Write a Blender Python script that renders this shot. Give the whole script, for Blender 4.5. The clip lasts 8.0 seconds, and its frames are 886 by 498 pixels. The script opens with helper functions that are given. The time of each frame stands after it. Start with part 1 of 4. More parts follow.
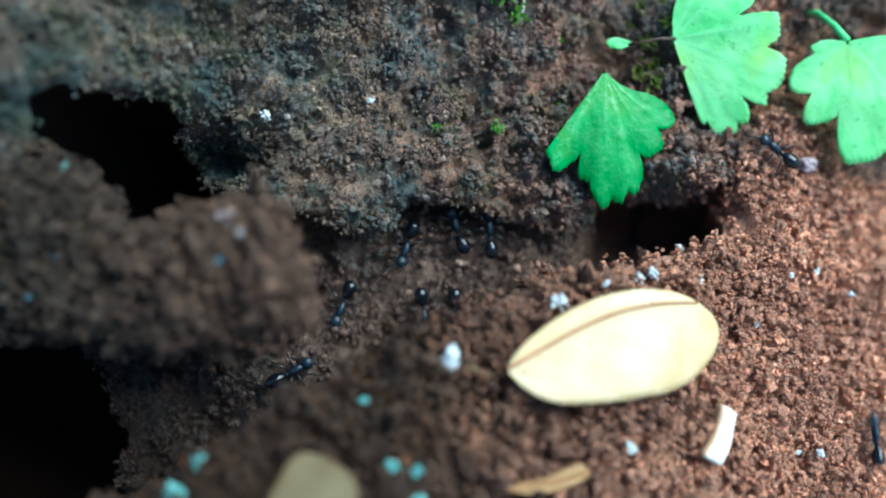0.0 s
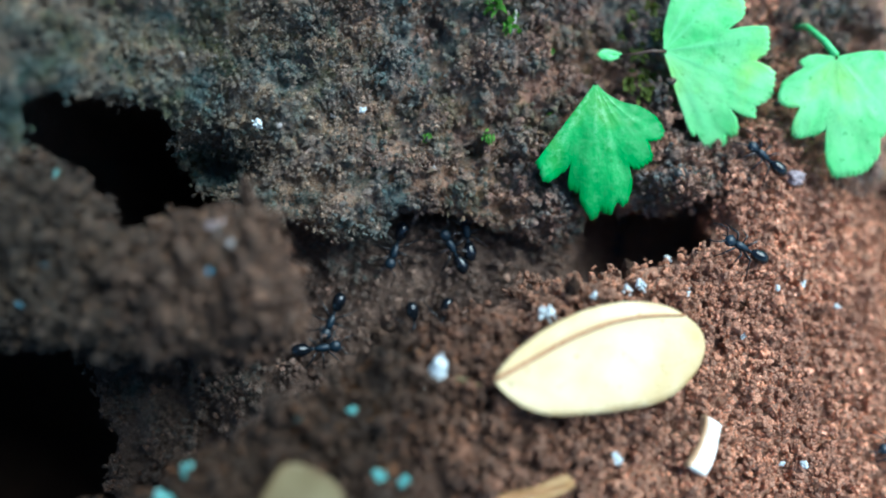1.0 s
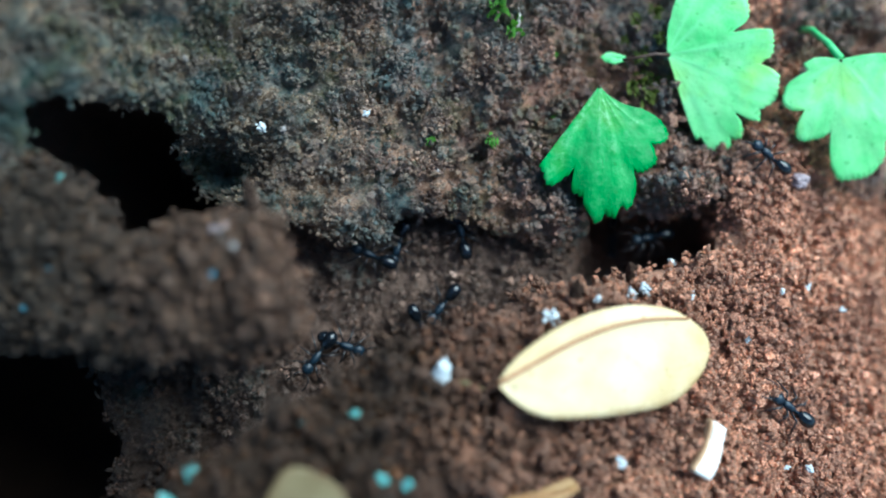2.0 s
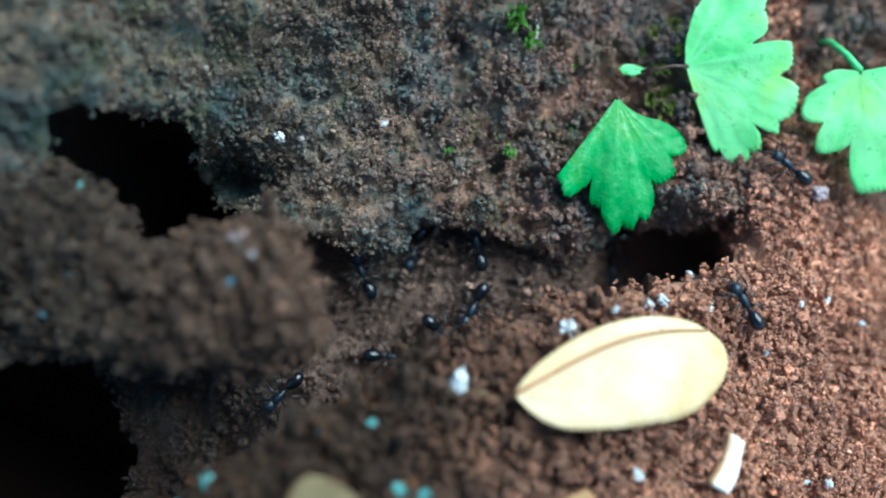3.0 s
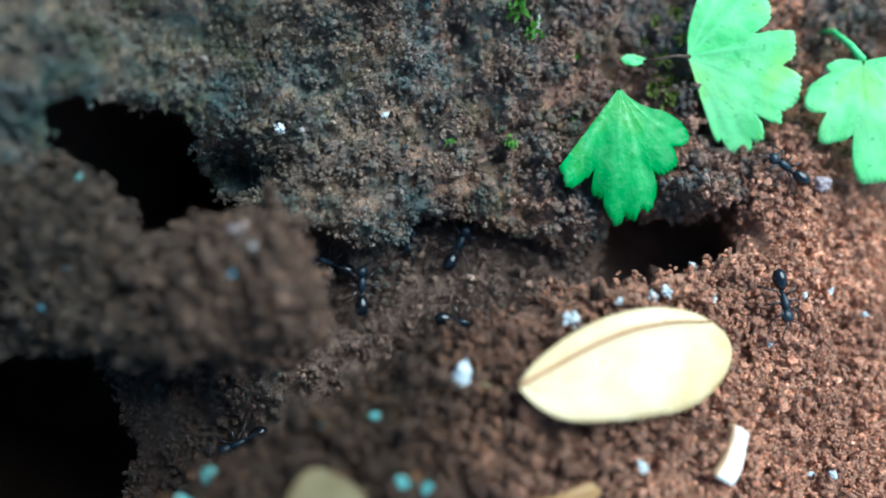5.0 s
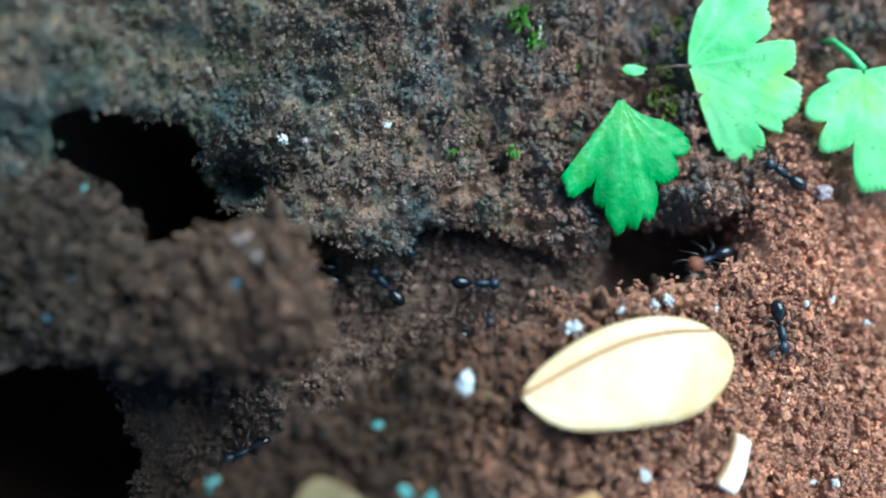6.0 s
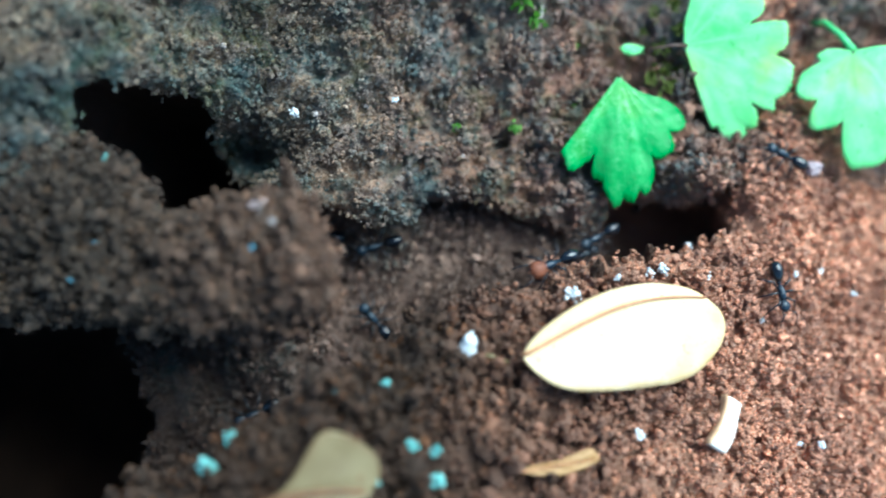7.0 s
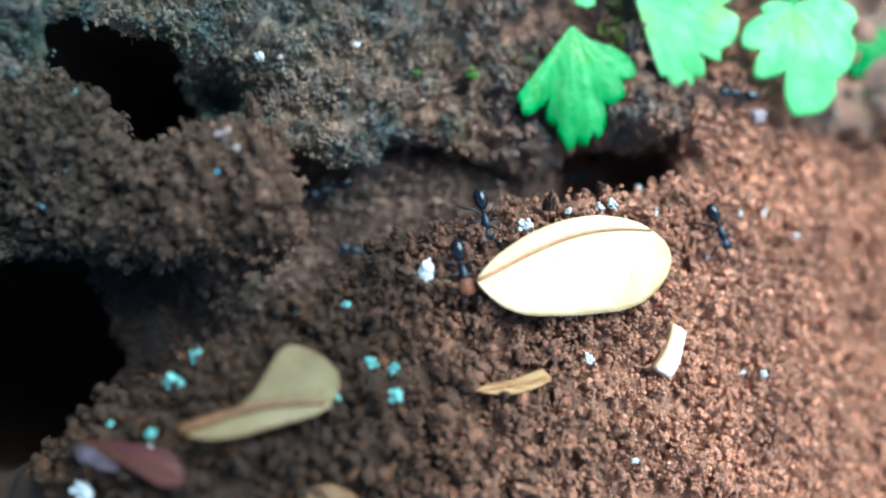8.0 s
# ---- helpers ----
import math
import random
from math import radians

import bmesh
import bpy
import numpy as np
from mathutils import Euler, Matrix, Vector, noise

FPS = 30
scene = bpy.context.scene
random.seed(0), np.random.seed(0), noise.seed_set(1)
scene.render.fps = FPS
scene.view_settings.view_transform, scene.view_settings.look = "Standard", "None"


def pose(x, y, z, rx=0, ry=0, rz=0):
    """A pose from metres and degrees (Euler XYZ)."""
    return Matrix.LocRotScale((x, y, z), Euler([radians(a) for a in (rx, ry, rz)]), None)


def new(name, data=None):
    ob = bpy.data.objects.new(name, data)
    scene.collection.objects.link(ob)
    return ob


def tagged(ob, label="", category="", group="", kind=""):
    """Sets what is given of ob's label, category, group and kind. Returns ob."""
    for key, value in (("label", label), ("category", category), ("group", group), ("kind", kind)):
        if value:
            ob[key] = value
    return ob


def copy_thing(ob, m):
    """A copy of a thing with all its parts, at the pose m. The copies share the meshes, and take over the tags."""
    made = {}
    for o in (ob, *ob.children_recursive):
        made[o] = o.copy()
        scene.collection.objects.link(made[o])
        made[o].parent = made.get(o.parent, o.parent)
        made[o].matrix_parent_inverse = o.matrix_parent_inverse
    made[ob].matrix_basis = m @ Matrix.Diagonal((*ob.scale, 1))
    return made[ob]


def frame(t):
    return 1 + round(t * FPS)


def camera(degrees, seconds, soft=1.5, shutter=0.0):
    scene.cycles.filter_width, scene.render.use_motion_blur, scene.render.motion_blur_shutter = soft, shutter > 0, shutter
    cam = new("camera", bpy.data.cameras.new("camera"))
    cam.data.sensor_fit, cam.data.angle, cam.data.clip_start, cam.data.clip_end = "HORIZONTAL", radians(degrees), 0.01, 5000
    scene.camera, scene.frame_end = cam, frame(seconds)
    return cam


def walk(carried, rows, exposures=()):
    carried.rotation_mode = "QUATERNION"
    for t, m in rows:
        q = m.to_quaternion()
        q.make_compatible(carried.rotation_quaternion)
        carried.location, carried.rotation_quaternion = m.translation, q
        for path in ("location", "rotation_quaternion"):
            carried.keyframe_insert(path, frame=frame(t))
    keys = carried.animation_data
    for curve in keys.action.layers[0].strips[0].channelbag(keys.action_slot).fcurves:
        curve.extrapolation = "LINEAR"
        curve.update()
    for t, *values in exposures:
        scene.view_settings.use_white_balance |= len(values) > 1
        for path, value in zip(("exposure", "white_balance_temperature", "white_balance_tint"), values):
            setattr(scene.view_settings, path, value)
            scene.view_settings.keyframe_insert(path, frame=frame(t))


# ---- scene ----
# Lengths below are millimetres in the frame of the soil bank: x across, y up the slope, z out of the face.
BANK = pose(0, -0.04, 0.10, 35)
MM = 0.001


def at(x, y, z):
    return BANK @ Vector((x * MM, y * MM, z * MM))


# ---- camera ----
cam = camera(50, 8.0, soft=1.6, shutter=0.5)
cam.data.dof.use_dof = True
cam.data.dof.focus_distance = 0.0668
cam.data.dof.aperture_fstop = 12.0
# seconds, place in the bank's frame, turn in degrees
PATH = [
    (0, -0.08, -0.82, -0.37, -1.76, -0.02, -0.47),
    (0.5, -0.11, 0.24, 0.14, -2.48, 0.25, -0.10),
    (1, 0.14, 0.09, 0.02, -1.97, -0.43, 0.17),
    (1.5, 0.10, 0.02, -0.13, -1.04, -0.27, 0.28),
    (1.7, 0.33, 0.09, -0.09, -1.74, -0.40, 0.06),
    (2.8, -0.27, -0.35, 0.09, -1.01, 1.02, 0.40),
    (3, 0.04, -0.33, -0.05, -0.78, 0.74, 0.44),
    (3.5, -0.49, -0.14, -1.10, -1.24, 0.22, 0.33),
    (4, 0.13, -0.38, -0.78, -0.82, 1.03, 0.29),
    (4.5, 0.03, -0.61, -0.51, -1.11, 0.46, 0.21),
    (5.8, -0.90, -0.31, -0.41, -0.98, 0.62, 0.30),
    (6, -0.36, -0.43, -0.20, -0.61, 0.64, 0.10),
    (6.5, 0.00, 0.00, 0.00, 0.00, -0.00, -0.00),
    (6.7, -0.35, -0.70, 1.02, 0.49, 0.67, 0.17),
    (6.8, -0.53, -1.04, 1.54, -0.77, 1.40, 0.25),
    (6.9, -0.70, -1.39, 2.05, -1.62, 0.74, 0.34),
    (7, -0.88, -1.74, 2.56, -1.28, 0.45, 0.42),
    (7.1, -0.89, -2.37, 2.98, -0.50, -0.62, 0.38),
    (7.2, -0.90, -3.00, 3.40, 0.78, -1.35, 0.35),
    (7.3, -0.92, -3.63, 3.83, 1.35, -1.34, 0.31),
    (7.4, -0.93, -4.26, 4.25, 1.40, -0.50, 0.28),
    (7.5, -0.94, -4.89, 4.67, 1.11, 0.24, 0.24),
    (7.6, 0.60, -5.15, 5.72, -0.93, 1.98, 0.97),
    (7.7, 0.57, -5.40, 5.60, -2.24, 1.20, 0.78),
    (7.8, 0.54, -5.65, 5.48, -2.29, -0.27, 0.58),
    (7.9, 0.51, -5.90, 5.37, -1.94, -1.02, 0.39),
    (8, 0.37, -6.40, 5.60, -1.15, -0.98, 0.35),
]
walk(cam, [(t, BANK @ pose(x * MM, y * MM, z * MM, a, b, c)) for t, x, y, z, a, b, c in PATH],
     exposures=[(0, 1.18, 5110, -9), (4.5, 1.21, 5110, -9), (6.0, 1.32, 5120, -9), (6.5, 1.33, 5120, -9), (7.0, 1.62, 5170, -8), (8, 1.56, 5170, -8)])

# ---- light: soft overcast daylight from above and to one side ----
world = bpy.data.worlds.new("sky")
scene.world = world
world.use_nodes = True
wn = world.node_tree
sky = wn.nodes.new("ShaderNodeTexSky")
sky.sky_type, sky.sun_disc = "NISHITA", False
LIGHT_FROM = (BANK.to_3x3() @ Vector((0.52, 0.58, 0.63))).normalized()
sky.sun_elevation = math.asin(LIGHT_FROM.z)
sky.sun_rotation = math.atan2(LIGHT_FROM.x, LIGHT_FROM.y)
wn.links.new(sky.outputs[0], wn.nodes["Background"].inputs[0])
wn.nodes["Background"].inputs[1].default_value = 0.068
sun = bpy.data.lights.new("sun", "SUN")
sun.energy, sun.angle, sun.color = 2.75, radians(50), (1.0, 0.95, 0.88)
new("sun", sun).matrix_world = Matrix.Translation((0, 0, 2)) @ LIGHT_FROM.to_track_quat("Z", "Y").to_matrix().to_4x4()


# ---- materials ----
def material(name, rough=0.6, spec=0.5):
    m = bpy.data.materials.new(name)
    m.use_nodes = True
    nt = m.node_tree
    b = nt.nodes["Principled BSDF"]
    b.inputs["Roughness"].default_value = rough
    b.inputs["Specular IOR Level"].default_value = spec
    return m, nt, b


def coords(nt):
    return nt.nodes.new("ShaderNodeTexCoord").outputs["Object"]


def noise_tex(nt, vec, scale, detail=4, rough=0.55):
    n = nt.nodes.new("ShaderNodeTexNoise")
    n.inputs["Scale"].default_value, n.inputs["Detail"].default_value, n.inputs["Roughness"].default_value = scale, detail, rough
    nt.links.new(vec, n.inputs["Vector"])
    return n.outputs["Fac"]


def ramp(nt, fac, stops):
    r = nt.nodes.new("ShaderNodeValToRGB")
    els = r.color_ramp.elements
    while len(els) < len(stops):
        els.new(0.5)
    for e, (p, c) in zip(els, stops):
        e.position, e.color = p, (*c, 1) if len(c) == 3 else c
    nt.links.new(fac, r.inputs[0])
    return r.outputs[0]


def mix(nt, fac, a, b, mode="MIX"):
    n = nt.nodes.new("ShaderNodeMix")
    n.data_type, n.blend_type = "RGBA", mode
    for sock, v in ((n.inputs[0], fac), (n.inputs[6], a), (n.inputs[7], b)):
        if isinstance(v, (int, float)):
            sock.default_value = v
        elif isinstance(v, tuple):
            sock.default_value = (*v, 1)
        else:
            nt.links.new(v, sock)
    return n.outputs[2]


def bump(nt, b, height, dist, strength=1.0):
    n = nt.nodes.new("ShaderNodeBump")
    n.inputs["Distance"].default_value, n.inputs["Strength"].default_value = dist, strength
    nt.links.new(height, n.inputs["Height"])
    nt.links.new(n.outputs[0], b.inputs["Normal"])


def soil(name, dark, mid, light, stain=None, stain_at=(0.55, 0.7), wet=0.35, left_shade_tint=None, span=(-0.002, 0.033), blue=0.0):
    """Crumbly earth: three tones by grain, patches of a stain, a few damp shiny grains."""
    m, nt, b = material(name, 0.85, 0.5)
    v = coords(nt)
    grain = noise_tex(nt, v, 5200, 4, 0.75)
    base = ramp(nt, grain, [(0.3, dark), (0.5, mid), (0.72, light)])
    geo = nt.nodes.new("ShaderNodeNewGeometry").outputs["Random Per Island"]
    tone = ramp(nt, geo, [(0.0, (0.6, 0.62, 0.62)), (0.3, (0.84, 0.86, 0.86)), (0.65, (1.1, 1.05, 1.0)), (0.92, (1.4, 1.28, 1.18)), (0.975, (1.9, 1.75, 1.65)), (1.0, (2.6, 2.6, 2.6))])
    base = mix(nt, 1.0, base, tone, "MULTIPLY")
    patch = noise_tex(nt, v, 170, 3, 0.6)
    base = mix(nt, ramp(nt, patch, [(0.38, (0, 0, 0)), (0.66, (1, 1, 1))]), base, mix(nt, 1.0, base, (0.62, 0.6, 0.62), "MULTIPLY"))
    if stain:
        where = ramp(nt, noise_tex(nt, v, 130, 5, 0.62), [(stain_at[0], (0, 0, 0)), (stain_at[1], (1, 1, 1))])
        fine = ramp(nt, noise_tex(nt, v, 900, 3, 0.6), [(0.35, (0, 0, 0)), (0.6, (0.85, 0.85, 0.85))])
        where = mix(nt, 1.0, where, fine, "MULTIPLY")
        base = mix(nt, where, base, stain)
    if blue:
        # lichen films, blue-grey and olive, in patches
        speck = ramp(nt, geo, [(0.2, (0.7, 0.7, 0.7)), (0.9, (1.25, 1.25, 1.25))])
        for size, film in ((150, (0.07, 0.165, 0.185)), (190, (0.135, 0.13, 0.05)), (480, (0.10, 0.15, 0.14)), (430, (0.36, 0.20, 0.16))):
            where = ramp(nt, noise_tex(nt, v, size, 5, 0.7), [(0.50, (0, 0, 0)), (0.62, (blue, blue, blue))])
            base = mix(nt, where, base, mix(nt, 1.0, speck, film, "MULTIPLY"))
    if left_shade_tint:
        # left-hand shade painted into the colour; on the wall, its own greyer tone
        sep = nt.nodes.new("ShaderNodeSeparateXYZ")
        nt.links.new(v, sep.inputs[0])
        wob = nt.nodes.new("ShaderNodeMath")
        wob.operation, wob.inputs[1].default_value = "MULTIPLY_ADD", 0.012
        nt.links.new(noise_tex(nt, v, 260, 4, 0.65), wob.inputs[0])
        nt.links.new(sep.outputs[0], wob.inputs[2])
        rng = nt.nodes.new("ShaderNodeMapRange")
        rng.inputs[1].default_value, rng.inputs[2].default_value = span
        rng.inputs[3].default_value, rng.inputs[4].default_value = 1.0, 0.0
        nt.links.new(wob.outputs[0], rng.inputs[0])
        base = mix(nt, rng.outputs[0], base, mix(nt, 1.0, base, left_shade_tint, "MULTIPLY"))
    nt.links.new(base, b.inputs["Base Color"])
    nt.links.new(ramp(nt, geo, [(0.0, (0.9, 0.9, 0.9)), (1 - wet * 0.45, (0.8, 0.8, 0.8)), (1 - wet * 0.3, (0.13, 0.13, 0.13))]), b.inputs["Roughness"])
    bump(nt, b, noise_tex(nt, v, 7500, 5, 0.8), 0.00026, 1.0)
    return m


# bank, ledge and crevice floor carry their shade towards the left as colour
RED_SOIL = soil("red_crumb_soil", (0.32, 0.135, 0.08), (0.87, 0.42, 0.255), (0.94, 0.64, 0.48), left_shade_tint=(0.086, 0.087, 0.065), span=(0.003, 0.027))
DARK_SOIL = soil("dark_crumb_soil", (0.03, 0.019, 0.013), (0.185, 0.104, 0.066), (0.54, 0.33, 0.215), (0.045, 0.048, 0.03), (0.56, 0.72), left_shade_tint=(0.36, 0.43, 0.44), span=(-0.016, -0.002))
WALL_SOIL = soil("mossy_wall_soil", (0.066, 0.036, 0.025), (0.44, 0.25, 0.172), (0.70, 0.48, 0.37), (0.075, 0.12, 0.11), (0.53, 0.66), blue=0.58, wet=0.85, left_shade_tint=(0.64, 0.86, 0.88), span=(-0.008, 0.016))
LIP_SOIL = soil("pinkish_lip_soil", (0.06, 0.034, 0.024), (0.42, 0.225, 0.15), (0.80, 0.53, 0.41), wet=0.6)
FLOOR_SOIL = soil("crevice_soil", (0.10, 0.072, 0.058), (0.262, 0.173, 0.132), (0.44, 0.31, 0.25), (0.10, 0.16, 0.15), (0.54, 0.68), left_shade_tint=(0.31, 0.29, 0.27), span=(-0.018, -0.002))


def plain(name, col, col2, rough=0.5, scale=1500, spec=0.5, bumpy=0.00005, trans=0.0):
    """A surface of two close tones, mottled."""
    m, nt, b = material(name, rough, spec)
    v = coords(nt)
    nt.links.new(ramp(nt, noise_tex(nt, v, scale, 4), [(0.35, col), (0.65, col2)]), b.inputs["Base Color"])
    if bumpy:
        bump(nt, b, noise_tex(nt, v, scale * 3, 3), bumpy, 0.7)
    if trans:
        out = nt.nodes["Material Output"]
        tr = nt.nodes.new("ShaderNodeBsdfTranslucent")
        tr.inputs[0].default_value = (*col2, 1)
        ms = nt.nodes.new("ShaderNodeMixShader")
        ms.inputs[0].default_value = trans
        nt.links.new(b.outputs[0], ms.inputs[1])
        nt.links.new(tr.outputs[0], ms.inputs[2])
        nt.links.new(ms.outputs[0], out.inputs[0])
    return m


def blade_material(name, base, vein, edge, rough, trans, mottles=0.3, spots=None, rim=None, pale_sheen=None, lime=None):
    """A leaf: paler along the veins by the mesh's own vein layer, mottled between."""
    m, nt, b = material(name, rough, 0.3)
    v = coords(nt)
    at_vein = nt.nodes.new("ShaderNodeAttribute")
    at_vein.attribute_name = "vein"
    col = ramp(nt, noise_tex(nt, v, 160, 5, 0.6), [(0.34, base), (0.64, edge)])
    col = mix(nt, at_vein.outputs["Fac"], col, vein)
    if spots:
        col = mix(nt, ramp(nt, noise_tex(nt, v, 1500, 2, 0.5), [(0.66, (0, 0, 0)), (0.73, (mottles, mottles, mottles))]), col, spots)
    if lime:
        # yellower where the leaf ages
        col = mix(nt, ramp(nt, noise_tex(nt, v, 210, 3, 0.5), [(0.54, (0, 0, 0)), (0.72, (0.8, 0.8, 0.8))]), col, lime)
    if pale_sheen:
        # the leaf's whitish sheen, painted in as broken pale streaks and flecks
        broad = ramp(nt, noise_tex(nt, v, 230, 3, 0.55), [(0.5, (0, 0, 0)), (0.68, (0.6, 0.6, 0.6))])
        fleck = ramp(nt, noise_tex(nt, v, 1900, 4, 0.7), [(0.47, (0.05, 0.05, 0.05)), (0.62, (1, 1, 1))])
        col = mix(nt, mix(nt, 1.0, mix(nt, 0.5, broad, at_vein.outputs["Color"]), fleck, "MULTIPLY"), col, pale_sheen)
    if rim:
        # the margin has dried browner, unevenly
        at_rim = nt.nodes.new("ShaderNodeAttribute")
        at_rim.attribute_name = "rim"
        uneven = ramp(nt, noise_tex(nt, v, 700, 3), [(0.35, (0.15, 0.15, 0.15)), (0.65, (0.9, 0.9, 0.9))])
        col = mix(nt, mix(nt, 1.0, uneven, at_rim.outputs["Color"], "MULTIPLY"), col, rim)
    nt.links.new(col, b.inputs["Base Color"])
    bump(nt, b, noise_tex(nt, v, 3500, 4), 0.00006, 0.6)
    out = nt.nodes["Material Output"]
    tr = nt.nodes.new("ShaderNodeBsdfTranslucent")
    nt.links.new(col, tr.inputs[0])
    ms = nt.nodes.new("ShaderNodeMixShader")
    ms.inputs[0].default_value = trans
    nt.links.new(b.outputs[0], ms.inputs[1])
    nt.links.new(tr.outputs[0], ms.inputs[2])
    nt.links.new(ms.outputs[0], out.inputs[0])
    return m


GREEN_LEAF = blade_material("green_leaf", (0.010, 0.18, 0.026), (0.07, 0.45, 0.10), (0.035, 0.40, 0.07), 0.33, 0.25, 0.5, (0.03, 0.25, 0.03), pale_sheen=(0.30, 0.66, 0.33), lime=(0.10, 0.34, 0.02))
PALE_GREEN = blade_material("pale_green_leaf", (0.18, 0.74, 0.21), (0.38, 0.90, 0.42), (0.48, 0.94, 0.45), 0.34, 0.3, 0.5, (0.10, 0.50, 0.10), lime=(0.42, 0.80, 0.15))
CREAM_LEAF = blade_material("cream_leaf", (0.66, 0.49, 0.23), (0.72, 0.57, 0.32), (0.80, 0.67, 0.43), 0.5, 0.1, 0.6, (0.36, 0.20, 0.07), rim=(0.48, 0.31, 0.12))
TAN_LEAF = blade_material("tan_leaf", (0.125, 0.09, 0.036), (0.20, 0.16, 0.08), (0.235, 0.19, 0.095), 0.5, 0.15, 0.7, (0.16, 0.08, 0.03), rim=(0.12, 0.055, 0.018))
AMBER_LEAF = blade_material("amber_leaf", (0.29, 0.15, 0.045), (0.40, 0.24, 0.09), (0.45, 0.28, 0.12), 0.5, 0.15, rim=(0.22, 0.10, 0.03))
BROWN_LEAF = blade_material("brown_leaf", (0.12, 0.058, 0.018), (0.18, 0.10, 0.04), (0.19, 0.11, 0.045), 0.5, 0.15)
PURPLE_LEAF = blade_material("purple_brown_leaf", (0.062, 0.020, 0.017), (0.10, 0.036, 0.03), (0.095, 0.034, 0.028), 0.45, 0.1, 0.8, (0.06, 0.02, 0.02))
RIB = plain("leaf_rib", (0.36, 0.15, 0.06), (0.46, 0.22, 0.10), 0.5)
RIB_DARK = plain("brown_rib", (0.085, 0.036, 0.010), (0.15, 0.066, 0.02), 0.5)
STALK = plain("dark_stalk", (0.05, 0.025, 0.02), (0.09, 0.05, 0.03), 0.5)
GREEN_STALK = plain("green_stalk", (0.10, 0.50, 0.14), (0.18, 0.62, 0.22), 0.45)
MOSS = plain("moss", (0.05, 0.15, 0.015), (0.14, 0.32, 0.03), 0.7, trans=0.3)
OLIVE_MOSS = plain("olive_moss", (0.06, 0.085, 0.012), (0.15, 0.185, 0.025), 0.7, trans=0.3)
MINT = plain("mint_flake", (0.09, 0.30, 0.27), (0.28, 0.53, 0.49), 0.75)
WHITE = plain("white_chip", (0.50, 0.54, 0.56), (0.72, 0.75, 0.76), 0.6)
BONE = plain("bone_white", (0.80, 0.76, 0.68), (0.88, 0.86, 0.80), 0.55)
BARK = plain("chip_bark", (0.46, 0.27, 0.14), (0.56, 0.36, 0.20), 0.7)
QUARTZ = plain("quartz", (0.26, 0.22, 0.20), (0.46, 0.42, 0.40), 0.25)
PINK_GRAIN = plain("pink_grain", (0.36, 0.26, 0.23), (0.50, 0.39, 0.35), 0.5)
LILAC = plain("lilac_stone", (0.26, 0.20, 0.21), (0.38, 0.31, 0.33), 0.5)
BLUE_GRAIN = plain("blue_grain", (0.06, 0.20, 0.30), (0.14, 0.36, 0.45), 0.3)
TWIG = plain("twig", (0.22, 0.09, 0.05), (0.36, 0.17, 0.10), 0.7)
HUSK = plain("pearly_husk", (0.05, 0.028, 0.018), (0.11, 0.09, 0.115), 0.28, 900, 0.5)
ANT_BLACK = plain("ant_black", (0.004, 0.005, 0.007), (0.006, 0.009, 0.014), 0.12, 2500, 0.5, 0.00001)
ANT_BLUE = plain("ant_blue_black", (0.005, 0.010, 0.016), (0.011, 0.023, 0.038), 0.34, 2500, 0.4, 0.00004)
ANT_LEG = plain("ant_leg", (0.012, 0.012, 0.016), (0.03, 0.025, 0.025), 0.3, 2500, 0.5, 0)
ANT_RED = plain("ant_red", (0.11, 0.034, 0.015), (0.19, 0.062, 0.028), 0.6, 2200, 0.35, 0.00005)


# ---- tools for shapes ----
def lattice(ix, iy, iz, seed):
    h = (ix * 374761393 + iy * 668265263 + iz * 2147483647 + seed * 974634777) & 0xFFFFFFFF
    h = ((h ^ (h >> 13)) * 1274126177) & 0xFFFFFFFF
    return ((h ^ (h >> 16)) & 0xFFFF) / 32767.5 - 1.0


def rough_noise(p, size, seed):
    """Smooth noise in -1..1 on rows of points, with features of that size."""
    q = np.asarray(p, float) / size + 100.0
    i = np.floor(q).astype(np.int64)
    f = q - i
    f = f * f * (3 - 2 * f)
    out = 0.0
    for dx in (0, 1):
        for dy in (0, 1):
            for dz in (0, 1):
                w = (f[:, 0] if dx else 1 - f[:, 0]) * (f[:, 1] if dy else 1 - f[:, 1]) * (f[:, 2] if dz else 1 - f[:, 2])
                out = out + w * lattice(i[:, 0] + dx, i[:, 1] + dy, i[:, 2] + dz, seed)
    return out


def noise2(x, y, size, seed):
    return rough_noise(np.stack([x, y, 0 * x + seed * 7.3], -1), size, seed)


def inside(x, y, poly):
    """Distance to the outline, positive inside."""
    pts = np.array(poly, float)
    far, odd = np.full(x.shape, 1e9), np.zeros(x.shape, bool)
    for (ax, ay), (bx, by) in zip(pts, np.roll(pts, -1, 0)):
        ex, ey = bx - ax, by - ay
        s = np.clip(((x - ax) * ex + (y - ay) * ey) / (ex * ex + ey * ey + 1e-9), 0, 1)
        far = np.minimum(far, np.hypot(x - ax - s * ex, y - ay - s * ey))
        cross = (ay > y) != (by > y)
        odd ^= cross & (x < ex * (y - ay) / (ey if abs(ey) > 1e-9 else 1e-9) + ax)
    return np.where(odd, far, -far)


def rounded(e, r, steep=3.5):
    """How far the face drops at distance e from its rounded rim."""
    k = np.clip(e, 0, r)
    return np.where(e < 0, -r + steep * np.maximum(e, -0.3), -(r - np.sqrt(np.maximum(r * r - (r - k) ** 2, 0))))


def spread(lo, hi, step, far):
    """Fine steps from lo to hi, then ever wider ones out to far."""
    out, d, v = [], step, hi
    while v < far:
        d *= 1.35
        v += d
        out.append(v - hi)
    out = np.array(out)
    return np.concatenate([(lo - out)[::-1], np.arange(lo, hi + step / 2, step), hi + out])


